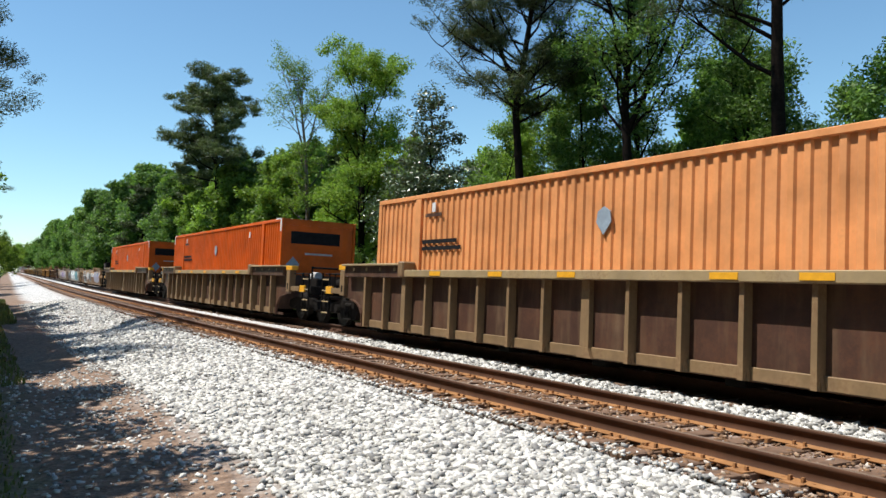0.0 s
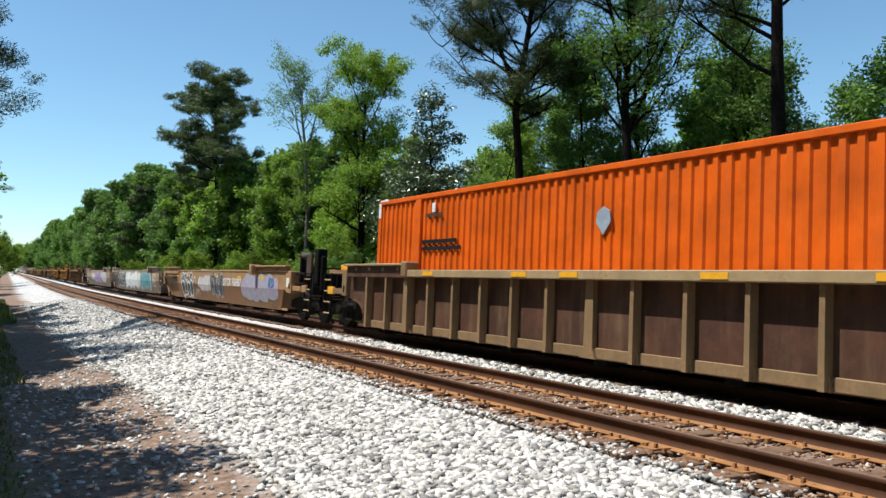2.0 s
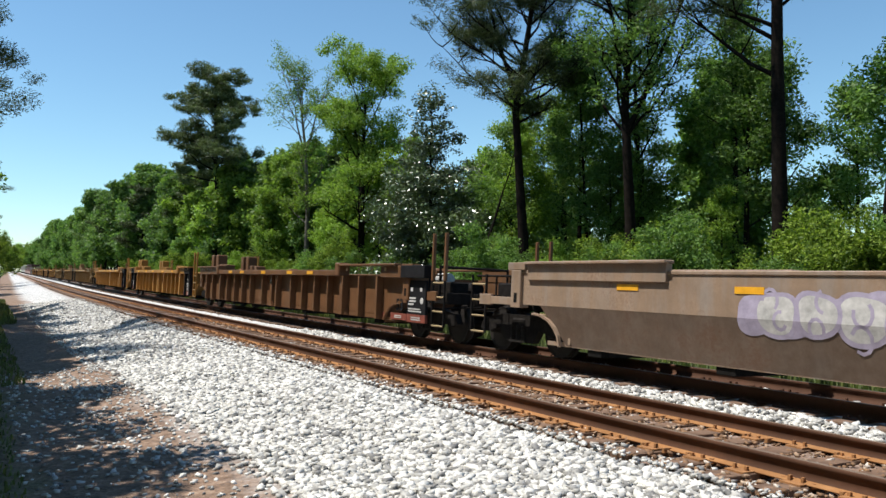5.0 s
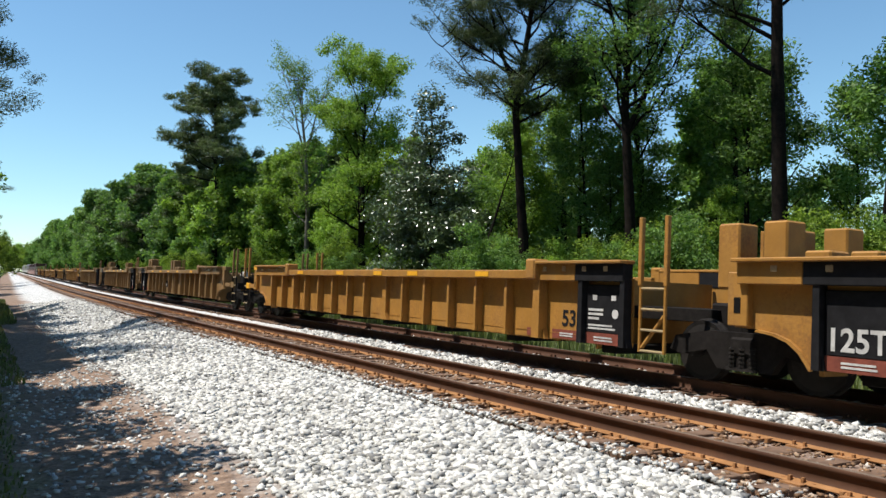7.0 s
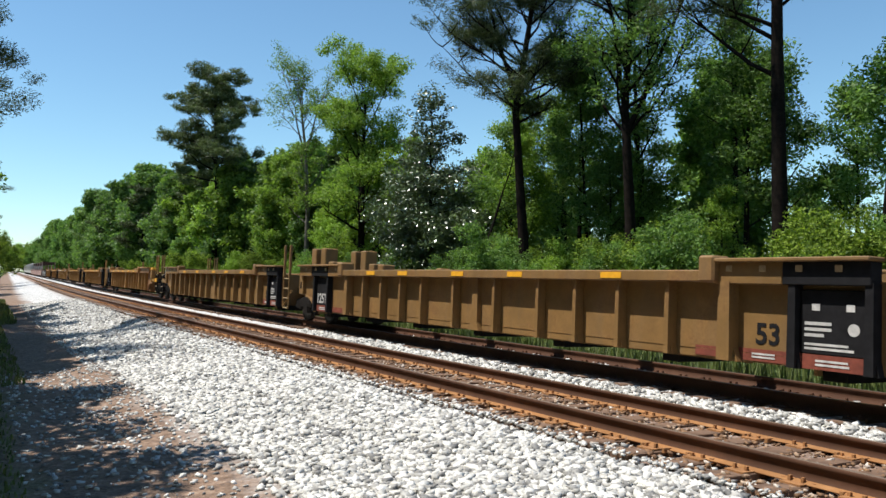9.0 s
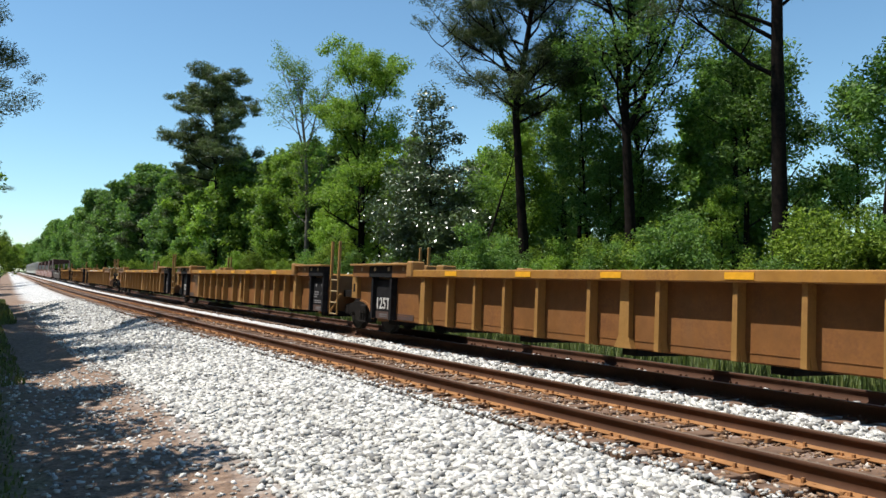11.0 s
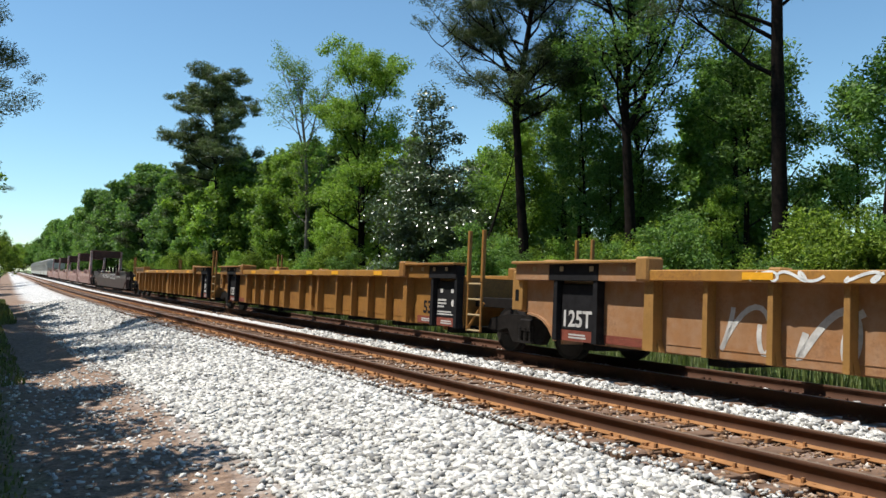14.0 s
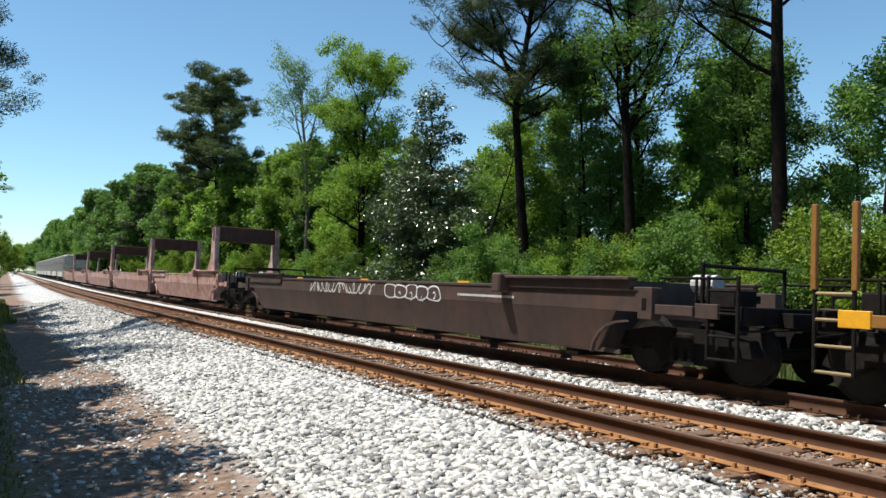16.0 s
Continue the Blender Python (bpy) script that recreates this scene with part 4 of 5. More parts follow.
def end_gear(car, half, side, mats, end, tall, stands, mark, top_z=1.52):
    """Platform, ladder, grab irons, coupler and corner guides at one end of a well car."""
    body, rib = mats

    def span(a, b):
        return tuple(sorted((side * (half - a), side * (half - b))))
    part("end_platform", boxes((*span(3.1 if end == "coupled" else 2.4, 0.3), -0.55, 0.55, 0.80, 1.0), bevel=0.01), "gear", car)
    b0 = side * (half - (3.35 if end == "coupled" else 1.9))
    part("end_bulkhead", boxes((b0 - 0.03, b0 + 0.03, -1.28, 1.28, 0.3, 1.40)), body, car)
    if end == "coupled":
        part("end_sill", boxes((*span(0.62, 0.48), -1.30, 1.30, 0.82, 1.06), bevel=0.01), "gear", car)
        bm = boxes((*span(0.5, -0.05), -0.12, 0.12, 0.72, 0.98), bevel=0.03)
        rod(bm, (side * (half - 0.6), 0.3, 0.8), (side * (half - 0.05), 0.12, 0.45), 0.03)
        part("coupler", bm, "black", car)
        part("air_hose", rods(0.022, ((side * (half - 0.45), 0.35, 0.72), (side * (half - 0.2), 0.3, 0.48)), ((side * (half - 0.2), 0.3, 0.48), (side * (half - 0.02), 0.1, 0.42))), "black", car)
        for y in (-1.36, 1.36):
            out = 1 if y > 0 else -1
            part("corner_block", boxes((*span(2.2, 1.92), y - 0.1, y + 0.1, 0.82 if top_z < 1.4 else 0.86, min(top_z, 1.52)), bevel=0.01), rib, car)
            # Flat black plate for the shaded hollow of a pocket; the block is solid.
            part("pocket", boxes((*span(2.11, 2.02), y + out * 0.098, y + out * 0.104, 0.95, 1.12)), "black", car)
            if top_z > 1.4:
                part("reflector", boxes((*span(2.3, 1.80), y - 0.09, y + 0.125, 1.525, 1.66), bevel=0.01), mark, car)
            part("side_step_beam", boxes((*span(1.92, 1.22), y - 0.05, y + 0.05, 0.90, 1.04), bevel=0.008), rib, car)
            part("reflector", boxes((*span(1.2, 0.82), y - 0.03, y + 0.03, 0.88, 1.08), bevel=0.008), mark, car)
            part("top_rail", rods(0.02, ((side * (half - 1.9), y * 0.96, 1.42), (side * (half - 0.6), y * 0.96, 1.42)), ((side * (half - 1.25), y * 0.96, 0.95), (side * (half - 1.25), y * 0.96, 1.42))), "gear", car)
            part("uncoupling_rod", rods(0.016, ((side * (half - 0.5), y, 0.74), (side * (half - 0.3), 0.0, 0.80))), "gear", car)
        bm = rods(0.03, ((side * (half - 1.5), -0.9, 0.9), (side * (half - 1.5), -0.9, 1.66)), ((side * (half - 1.5), 0.9, 0.9), (side * (half - 1.5), 0.9, 1.66)),
                  ((side * (half - 1.5), -0.9, 1.62), (side * (half - 1.5), 0.9, 1.62)))
        part("brake_frame", bm, "gear", car)
        part("brake_cylinder", rods(0.16, ((side * (half - 2.7), 0.5, 1.16), (side * (half - 2.1), 0.5, 1.16)), n=14), "gear", car)
        part("air_reservoir", rods(0.13, ((side * (half - 1.75), -0.75, 1.36), (side * (half - 1.35), -0.75, 1.36)), n=14), "whitefade", car, "pale dusty air reservoir")
        part("valve_box", boxes((*span(1.3, 0.85), -1.0, -0.55, 1.02, 1.3), bevel=0.03), "gear", car)
    else:
        if end == "shared":
            for y in (-1.36, 1.36):
                out = 1 if y > 0 else -1
                part("corner_block", boxes((*span(1.0, 0.70), y - 0.1, y + 0.1, 0.82, min(top_z, 1.50)), bevel=0.012), rib, car)
                # Again the pocket's dark inside is only a black plate on the face.
                part("pocket", boxes((*span(0.90, 0.80), y + out * 0.098, y + out * 0.104, 0.98, 1.18)), "black", car)
        part("joint", boxes((*span(0.5, -0.1), -0.35, 0.35, 0.6, 1.1), bevel=0.04), "gear", car)
    for y in (-1.36, 1.36) if end != "shared" else ():
        lx = side * (half - (0.76 if end == "coupled" else 0.66))
        top = 2.3 if tall else 1.45
        rungs = (0.36, 0.66, 0.96, 1.26)
        lad = part("ladder", rods(0.026, ((lx - 0.24, y, 0.34), (lx - 0.24, y, 1.45)), ((lx + 0.24, y, 0.34), (lx + 0.24, y, 1.45))), rib if end == "plain" else "gear", car)
        for z in rungs:
            part("rung", rods(0.02, ((lx - 0.24, y, z), (lx + 0.24, y, z))), "tanrib" if rib not in ("brown", "dark", "red") else "gear", lad)
        if end == "plain":
            part("ladder_brace", rods(0.03, ((lx - side * 0.2, y, 0.40), (lx + side * 0.12, y * 0.9, 0.9))), rib, car)
        if tall:
            for dx in (-0.25, 0.25):
                part("stanchion", boxes((lx + dx - 0.035, lx + dx + 0.035, y - 0.035, y + 0.035, 1.3, top), bevel=0.008), rib, car)
    if stands:
        for a, z1 in ((0.02, 2.2), (0.75, 2.2), (1.35, 1.80), (1.95, 1.78)) if stands > 1 else ((0.75, 1.74), (1.6, 1.74)):
            part("guide_block", boxes((*span(a + 0.36, a), -0.85, -0.45, 1.3 if a < 0.7 else 1.4, z1), bevel=0.025), rib, car)
            part("guide_block", boxes((*span(a + 0.36, a), 0.45, 0.85, 1.3 if a < 0.7 else 1.4, z1), bevel=0.025), rib, car)


def smooth_side(half, low, top, side, ends, cut=False):
    """A plain side in one sheet: upright above, leaning inwards below a crease."""
    bm = bmesh.new()
    mid = 0.92
    a, b = end_line(half, 1, low, ends[1]), end_line(half, -1, low, ends[0])
    xa, xb = a[-1][0], b[-1][0]
    wa, wb = a[0][0], b[0][0]
    if cut:
        wa, xa = half - 3.3, half - 2.45
    ca, cb = min(wa + 0.55, xa), max(wb - 0.55, xb)
    y, yl = side * 1.40, side * 1.25
    t = side * 0.03
    up = [(xb, mid), (xa, mid), (xa, top), (xb, top)]
    prism(bm, up, min(y, y - t), max(y, y - t))
    v = [bm.verts.new(c) for c in ((wb, yl, low), (wa, yl, low), (ca, y - 0.002 * side, mid), (cb, y - 0.002 * side, mid))]
    w = [bm.verts.new((c.co.x, c.co.y - t, c.co.z)) for c in v]
    bm.faces.new(v)
    bm.faces.new(w[::-1])
    for i in range(4):
        j = (i + 1) % 4
        bm.faces.new((v[j], v[i], w[i], w[j]))
    bmesh.ops.recalc_face_normals(bm, faces=bm.faces)
    return bm


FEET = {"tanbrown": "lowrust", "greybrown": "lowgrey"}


def hug(car, low, out=0.0015):
    """Lay sprayed paint and figures close on a smooth side, bent inwards with it below the crease."""
    for c in list(car.children):
        if not c.name.startswith(("spray", "letter", "marking", "bar", "faded")) or c.type != "MESH":
            continue
        bm = bmesh.new()
        bm.from_mesh(c.data)
        bm.transform(c.matrix_basis)
        bmesh.ops.bisect_plane(bm, geom=bm.verts[:] + bm.edges[:] + bm.faces[:], plane_co=(0, 0, 0.92), plane_no=(0, 0, 1))
        for v in bm.verts:
            if v.co.y < 0:
                over = -1.40 - v.co.y
                v.co.y = -1.40 - out - max(0.0, over) * 0.5 + 0.15 * max(0.0, 0.92 - v.co.z) / (0.92 - low)
        bm.transform(c.matrix_basis.inverted())
        bm.to_mesh(c.data)
        bm.free()


def well_car(u, length, body, rib, label="", ends=("coupled", "coupled"), smooth=False, top=1.52, cap="", chord="", low=0.38, stands=False, tall=True, mark="sign", cut=False, mid=0.0, black=(False, False), even=False):
    """A well car for containers: deep sides with a top chord, ribs, an open floor of cross beams, trucks at its ends."""
    half = length / 2
    car = tagged(new("well_car"), label, "railway wagon", "cars of the train")
    off = {"coupled": 3.3, "shared": 1.9, "plain": 1.1}
    xa, xb = -half + off[ends[0]], half - off[ends[1]]
    for side in (-1, 1):
        if smooth:
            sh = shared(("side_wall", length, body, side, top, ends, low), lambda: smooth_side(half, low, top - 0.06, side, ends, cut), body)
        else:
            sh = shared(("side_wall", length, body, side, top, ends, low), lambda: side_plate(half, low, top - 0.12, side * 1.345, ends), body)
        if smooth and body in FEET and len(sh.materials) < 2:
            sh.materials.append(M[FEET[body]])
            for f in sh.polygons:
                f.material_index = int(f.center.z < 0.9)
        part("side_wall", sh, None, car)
        y0, y1 = sorted((side * 1.31, side * (1.42 if smooth else 1.60)))
        h = 0.06 if smooth else 0.15
        cm = chord or rib
        lips = {"coupled": 5.58, "plain": 3.23, "shared": 3.98}
        if smooth:
            lips = {"coupled": 1.95, "plain": 1.05, "shared": 1.0}
        ca, cb = lips[ends[0]], 2.4 if cut else lips[ends[1]]
        ch = shared(("top_chord", length, cm, side, smooth, top, ends), lambda: boxes((-half + ca, half - cb, y0, y1, top - h, top), bevel=0.012), cm)
        part("top_chord", ch, None, car)
        y0, y1 = sorted((side * (1.21 if smooth else 1.30), side * (1.245 if smooth else 1.335)))
        part("side_sill", shared(("side_sill", length, body, side, low, smooth), lambda: boxes((-half + 2.75, half - 2.75, y0, y1, low - 0.02, low + 0.05)), body), None, car)
        if body == "brown":
            part("bottom_beam", shared(("bottom_beam", length, side), lambda: boxes((xa + 0.1, xb - 0.1, *sorted((side * 1.356, side * 1.40)), low, low + 0.17), bevel=0.01), "tanpost"), None, car)
        if not smooth:
            yc = sorted((side * 1.352, side * 1.364))
            part("crease", shared(("crease", length, ends, low, side, body), lambda: boxes((xa + 0.4, xb - 0.4, *yc, low + 0.108, low + 0.116)), body), None, car)
            thin = (1.0, 2.0, 3.0, 4.0, 5.0) if even else (0.72, 2.03, 3.0, 3.97, 4.95)
            rows = [(mid + e * d, 0.085, 0.17, rib) for d in thin for e in (-1, 1)] + [(mid, 0.21, 0.1, rib), (mid - 5.93, 0.2, 0.19, rib), (mid + 5.93, 0.2, 0.19, rib)]
            for e, end, dark in zip((-1, 1), ends, black):
                if end == "coupled":
                    rows += [(mid + e * 6.95, 0.085, 0.17, rib), (mid + e * 7.97, 0.11, 0.17, rib)]
                elif end == "plain":
                    rows += [(half - 2.08, 0.11, 0.16, "blackpaint" if dark else rib), (half - 1.14, 0.11, 0.16, "blackpaint" if dark else rib)]
                else:
                    rows += [(-half + 1.96, 0.1, 0.16, "blackpaint" if dark else rib), (-half + 2.92, 0.11, 0.16, "blackpaint" if dark else rib)]
            for x, wide, deep, pm_mat in rows:
                pm = shared(("post", side, pm_mat, wide, deep, top, low), lambda: post_mesh(side, low, top - 0.14, wide, deep), pm_mat)
                part("post", pm, None, car).location.x = x
        for e, end in zip((-1, 1), ends):
            if end != "plain" and not (cut and e > 0):
                y = 1.47 if side > 0 else -1.35
                part("wheel_arch", shared(("wheel_arch", length, body, side, e, end, low), lambda: arch_rim(half, e, low, y, end, 0.06), body), None, car)
            y0, y1 = sorted((side * 1.31, side * (1.52 if smooth else 1.62)))
            inner_end, outer_end = (5.6, 2.35) if end == "coupled" else (3.25, 1.08) if end == "plain" else (4.0, 0.85)
            x0, x1 = sorted((e * (half - inner_end), e * (half - outer_end)))
            inner = sorted((side * 1.32, side * (1.45 if smooth else 1.53)))
            lip = cap or rib
            part("raised_lip", shared(("raised_lip", length, lip, side, e, top, end, smooth), lambda: boxes((x0, x1, y0, y1, top + 0.10, top + 0.15), bevel=0.012), lip), None, car)
            zc = top - (0.05 if smooth and e > 0 else 0.17)
            stretch = [(inner_end - 0.03, outer_end + 0.03, body)]
            if black[int(e > 0)]:
                stretch = ([(3.22, 2.2, body), (2.196, 1.11, "blackpaint")] if e > 0 else [(3.97, 3.0, body), (2.996, 1.8, "blackpaint"), (1.796, 0.88, body)])
            for far, near, cm in stretch:
                c0, c1 = sorted((e * (half - far), e * (half - near)))
                part("raised_cap", shared(("raised_cap", length, cm, side, e, top, end, smooth, far), lambda: boxes((c0, c1, *inner, zc, top + 0.102), bevel=0.01), cm), None, car)
            if not smooth:
                for k in range(4):
                    kx = e * (half - inner_end + (inner_end - outer_end) * (k + 0.6) / 4.4)
                    part("cap_clip", shared(("cap_clip", side, top), lambda: boxes((-0.045, 0.045, *sorted((side * 1.53, side * 1.55)), top - 0.02, top + 0.06), bevel=0.008), "tanrib"), None, car).location.x = kx
            if e > 0 or not smooth:
                bx = e * (half - inner_end)
                part("hinge_block", shared(("hinge_block", rib, side, top), lambda: boxes((-0.13, 0.13, *sorted((side * 1.31, side * 1.64)), top - 0.16, top + 0.19), bevel=0.03), rib), None, car).location.x = bx
        rng = random.Random(int(u))
        for i in range(5):
            x = -half + ca + 0.4 + (length - ca - cb - 0.8) * (i + 0.5 + rng.uniform(-0.25, 0.25)) / 5
            ys = side * (1.404 if smooth else 1.603)
            zt = 1.27 if smooth else top - 0.075
            part("reflector", shared(("reflector", side, smooth, top), lambda: boxes((-0.22, 0.22, ys - 0.006, ys + 0.006, zt - 0.045, zt + 0.045)), "sign"), None, car).location.x = x
    n = 7
    for i in range(n):
        x = xa + 0.6 + (xb - xa - 1.2) * i / (n - 1)
        part("floor_beam", shared(("floor_beam", low), lambda: boxes((-0.16, 0.16, -1.22, 1.22, low - 0.13, low + 0.01), bevel=0.01), "black"), None, car).location.x = x
    for e, end in zip((-1, 1), ends):
        end_gear(car, half, e, (body, rib), end, tall and end in ("plain", "coupled"), stands if end == "shared" else 0, mark, 1.08 if cut and e > 0 else top)
        if end != "plain":
            truck(car, e * (half - (1.68 if end == "coupled" else 0.65)))
    MOVERS.append((car, u, FAR_Z))
    return car


def corrugated(x0, x1, y, z0, z1, side, pitch=0.225, depth=0.036):
    bm = bmesh.new()
    n = int((x1 - x0) / pitch)
    p = (x1 - x0) / n
    xs = []
    for i in range(n):
        a = x0 + i * p
        xs += [(a, 0), (a + p * 0.38, 0), (a + p * 0.5, 1), (a + p * 0.88, 1)]
    xs.append((x1, 0))
    lo = [bm.verts.new((x, y - side * depth * d, z0)) for x, d in xs]
    hi = [bm.verts.new((x, y - side * depth * d, z1)) for x, d in xs]
    for i in range(len(xs) - 1):
        f = (lo[i], lo[i + 1], hi[i + 1], hi[i])
        bm.faces.new(f if side < 0 else f[::-1])
    return bm


def container(u, paint, label):
    """A 53-foot domestic container with corrugated sides, standing in a well."""
    L, W, H, z0 = 16.15, 2.59, 2.87, 0.34
    h = L / 2
    c = tagged(new("shipping_container"), label, "container", "containers on the train")
    for side in (-1, 1):
        part("side_panel", corrugated(-h + 0.14, h - 0.14, side * (W / 2 - 0.03), z0 + 0.14, z0 + H - 0.1, side), paint, c)
        y0, y1 = sorted((side * (W / 2 - 0.09), side * W / 2))
        part("top_rail", boxes((-h, h, y0, y1, z0 + H - 0.10, z0 + H), bevel=0.01), paint, c)
        part("bottom_rail", boxes((-h, h, y0, y1, z0, z0 + 0.15), bevel=0.01), paint, c)
        for e in (-1, 1):
            x0, x1 = sorted((e * (h - 0.15), e * h))
            part("corner_post", boxes((x0, x1, y0, y1, z0 + 0.15, z0 + H - 0.1), bevel=0.01), paint, c)
        for x in (-6.1, 6.1):
            part("lift_post", boxes((x - 0.12, x + 0.12, min(y0, y1) + 0.0, max(y0, y1) - 0.012, z0 + 0.15, z0 + H - 0.1), bevel=0.008), paint, c)
    part("roof", boxes((-h + 0.02, h - 0.02, -W / 2 + 0.09, W / 2 - 0.09, z0 + H - 0.06, z0 + H - 0.02)), paint, c)
    part("front_wall", boxes((h - 0.1, h - 0.05, -W / 2 + 0.09, W / 2 - 0.09, z0 + 0.0, z0 + H - 0.06)), paint, c)
    for y0, y1 in ((-W / 2 + 0.1, -0.01), (0.01, W / 2 - 0.1)):
        part("door", boxes((-h + 0.03, -h + 0.09, y0, y1, z0 + 0.12, z0 + H - 0.12), bevel=0.01), paint, c)
    part("end_header", boxes((h - 0.12, h - 0.02, -W / 2 + 0.09, W / 2 - 0.09, z0 + H - 0.2, z0 + H)), paint, c)
    part("end_sill", boxes((h - 0.12, h - 0.02, -W / 2 + 0.09, W / 2 - 0.09, z0, z0 + 0.16)), paint, c)
    y = -W / 2 - 0.002
    bars(c, "blackpaint", -h + 2.2, y + 0.012, z0 + 1.62, 1.85, 0.30, 2, "faded_marking", 3)
    bars(c, "brown", -h + 2.3, y + 0.012, z0 + 2.35, 0.9, 0.14, 1, "faded_marking", 4)
    bm = bmesh.new()
    prism(bm, [(-0.22, z0 + 1.95), (-0.05, z0 + 1.75), (0.12, z0 + 1.95), (0.09, z0 + 2.12), (-0.05, z0 + 2.2), (-0.19, z0 + 2.12)], y - 0.006, y + 0.012)
    part("emblem", bm, "bluegrey", c, "grey emblem plate")
    for x, zz in ((4.6, 2.35), (-5.4, 2.45)):
        part("label_plate", boxes((x - 0.07, x + 0.07, y - 0.004, y + 0.01, z0 + zz, z0 + zz + 0.2)), "white", c)
    part("end_marking", boxes((h - 0.05, h - 0.045, -0.95, 0.75, z0 + 2.08, z0 + 2.48)), "blackpaint", c)
    part("end_marking", boxes((h - 0.05, h - 0.045, -0.45, 0.5, z0 + 1.73, z0 + 1.79)), "whitefade", c)
    bm = bmesh.new()
    d = [(-0.85, 1.15), (-0.62, 1.4), (-0.85, 1.65), (-1.08, 1.4)]
    va = [bm.verts.new((h - 0.044, a, z0 + b)) for a, b in d]
    bm.faces.new(va)
    part("end_emblem", bm, "bluegrey", c, "grey diamond emblem")
    if paint == "orange":
        part("corner_stripe", boxes((h - 0.14, h - 0.02, y - 0.004, y + 0.002, z0 + 2.45, z0 + 2.86), (h - 0.6, h - 0.14, y - 0.004, y + 0.002, z0 + 2.84, z0 + 2.88)), "white", c)
        part("corner_stripe", boxes((-h + 0.02, -h + 0.14, y - 0.004, y + 0.002, z0 + 2.45, z0 + 2.8), (-h + 0.1, -h + 0.5, y - 0.004, y + 0.002, z0 + 2.84, z0 + 2.88)), "white", c)
    MOVERS.append((c, u, FAR_Z))
    return c


JOINTS = [-2.2, 21.1, 44.4, 67.5, 89.2, 108.95, 129.8, 151.25, 170.4, 191.4, 213.2, 232.3, 253.05, 275.05, 295.45, 316.4, 337.95, 357.4, 378.5, 401.8,
          418.3, 435.0, 453.5, 471.0, 489.0]
# the middle post of each ribbed car
MIDDLES = {0: 9.55, 1: 32.6, 2: 56.0, 6: 141.2, 7: 160.24, 8: 179.5, 9: 202.8, 10: 222.16, 11: 241.35, 12: 264.65, 13: 284.25, 14: 304.5, 15: 327.95, 16: 347.1, 17: 366.85}
# what runs between each two joints: body, ribs, smooth sides, top of the sides
CARS = [
    ("brown", "tanpost", 0, "rust-brown well car with tan ribs, loaded with a container"),
    ("brown", "tanpost", 0, "rust-brown well car with tan ribs, loaded with a container"),
    ("brown", "tanpost", 0, "rust-brown well car with tan ribs, loaded with a container"),
    ("tanbrown", "tanbrown", 1, "empty tan-brown smooth-sided well car with sprayed graffiti"),
    ("greybrown", "greybrown", 1, "empty grey-brown smooth-sided well car with white and teal graffiti"),
    ("greybrown", "greybrown", 1, "empty grey-brown smooth-sided well car with purple graffiti"),
    ("rustbrown", "rustbrown", 0, "empty rusty brown ribbed well car"),
    ("yellow", "yellow", 0, "empty yellow ribbed well car with a faded red emblem"),
    ("yellow", "yellow", 0, "empty yellow ribbed well car with black end panels"),
    ("olive", "olive", 0, "empty dusty tan ribbed well car"),
    ("olive", "olive", 0, "empty dusty tan ribbed well car with black number panels"),
    ("olive", "olive", 0, "empty dusty tan ribbed well car"),
    ("rusty", "ribgold", 0, "empty rusty yellow ribbed well car"),
    ("rusty", "ribgold", 0, "empty rusty yellow ribbed well car"),
    ("rusty", "ribgold", 0, "empty rusty yellow ribbed well car"),
    ("chalked", "ribgold", 0, "empty scuffed rusty ribbed well car with pale smears"),
    ("goldbrown", "goldbrown", 0, "empty yellow-brown ribbed well car"),
    ("goldbrown", "goldbrown", 0, "empty yellow-brown ribbed well car"),
    ("dark", "dark", 1, "low dark brown smooth-sided well car with chalky graffiti"),
    ("red", "red", 1, "faded red well car with raised end bulkheads"),
    ("red", "red", 1, "faded red well car with raised end bulkheads"),
    ("red", "red", 1, "faded red well car with raised end bulkheads"),
    ("red", "red", 1, "faded red well car with raised end bulkheads"),
    ("red", "red", 1, "faded red well car with raised end bulkheads"),
]


COUPLED = {-2.2, 21.1, 44.4, 67.5, 129.8, 191.4, 253.05, 316.4, 378.5, 401.8}
BLACK_FAR, BLACK_NEAR = (7, 9, 10, 12, 13, 15, 16), (6, 7, 8, 10, 11, 13, 14, 16, 17)


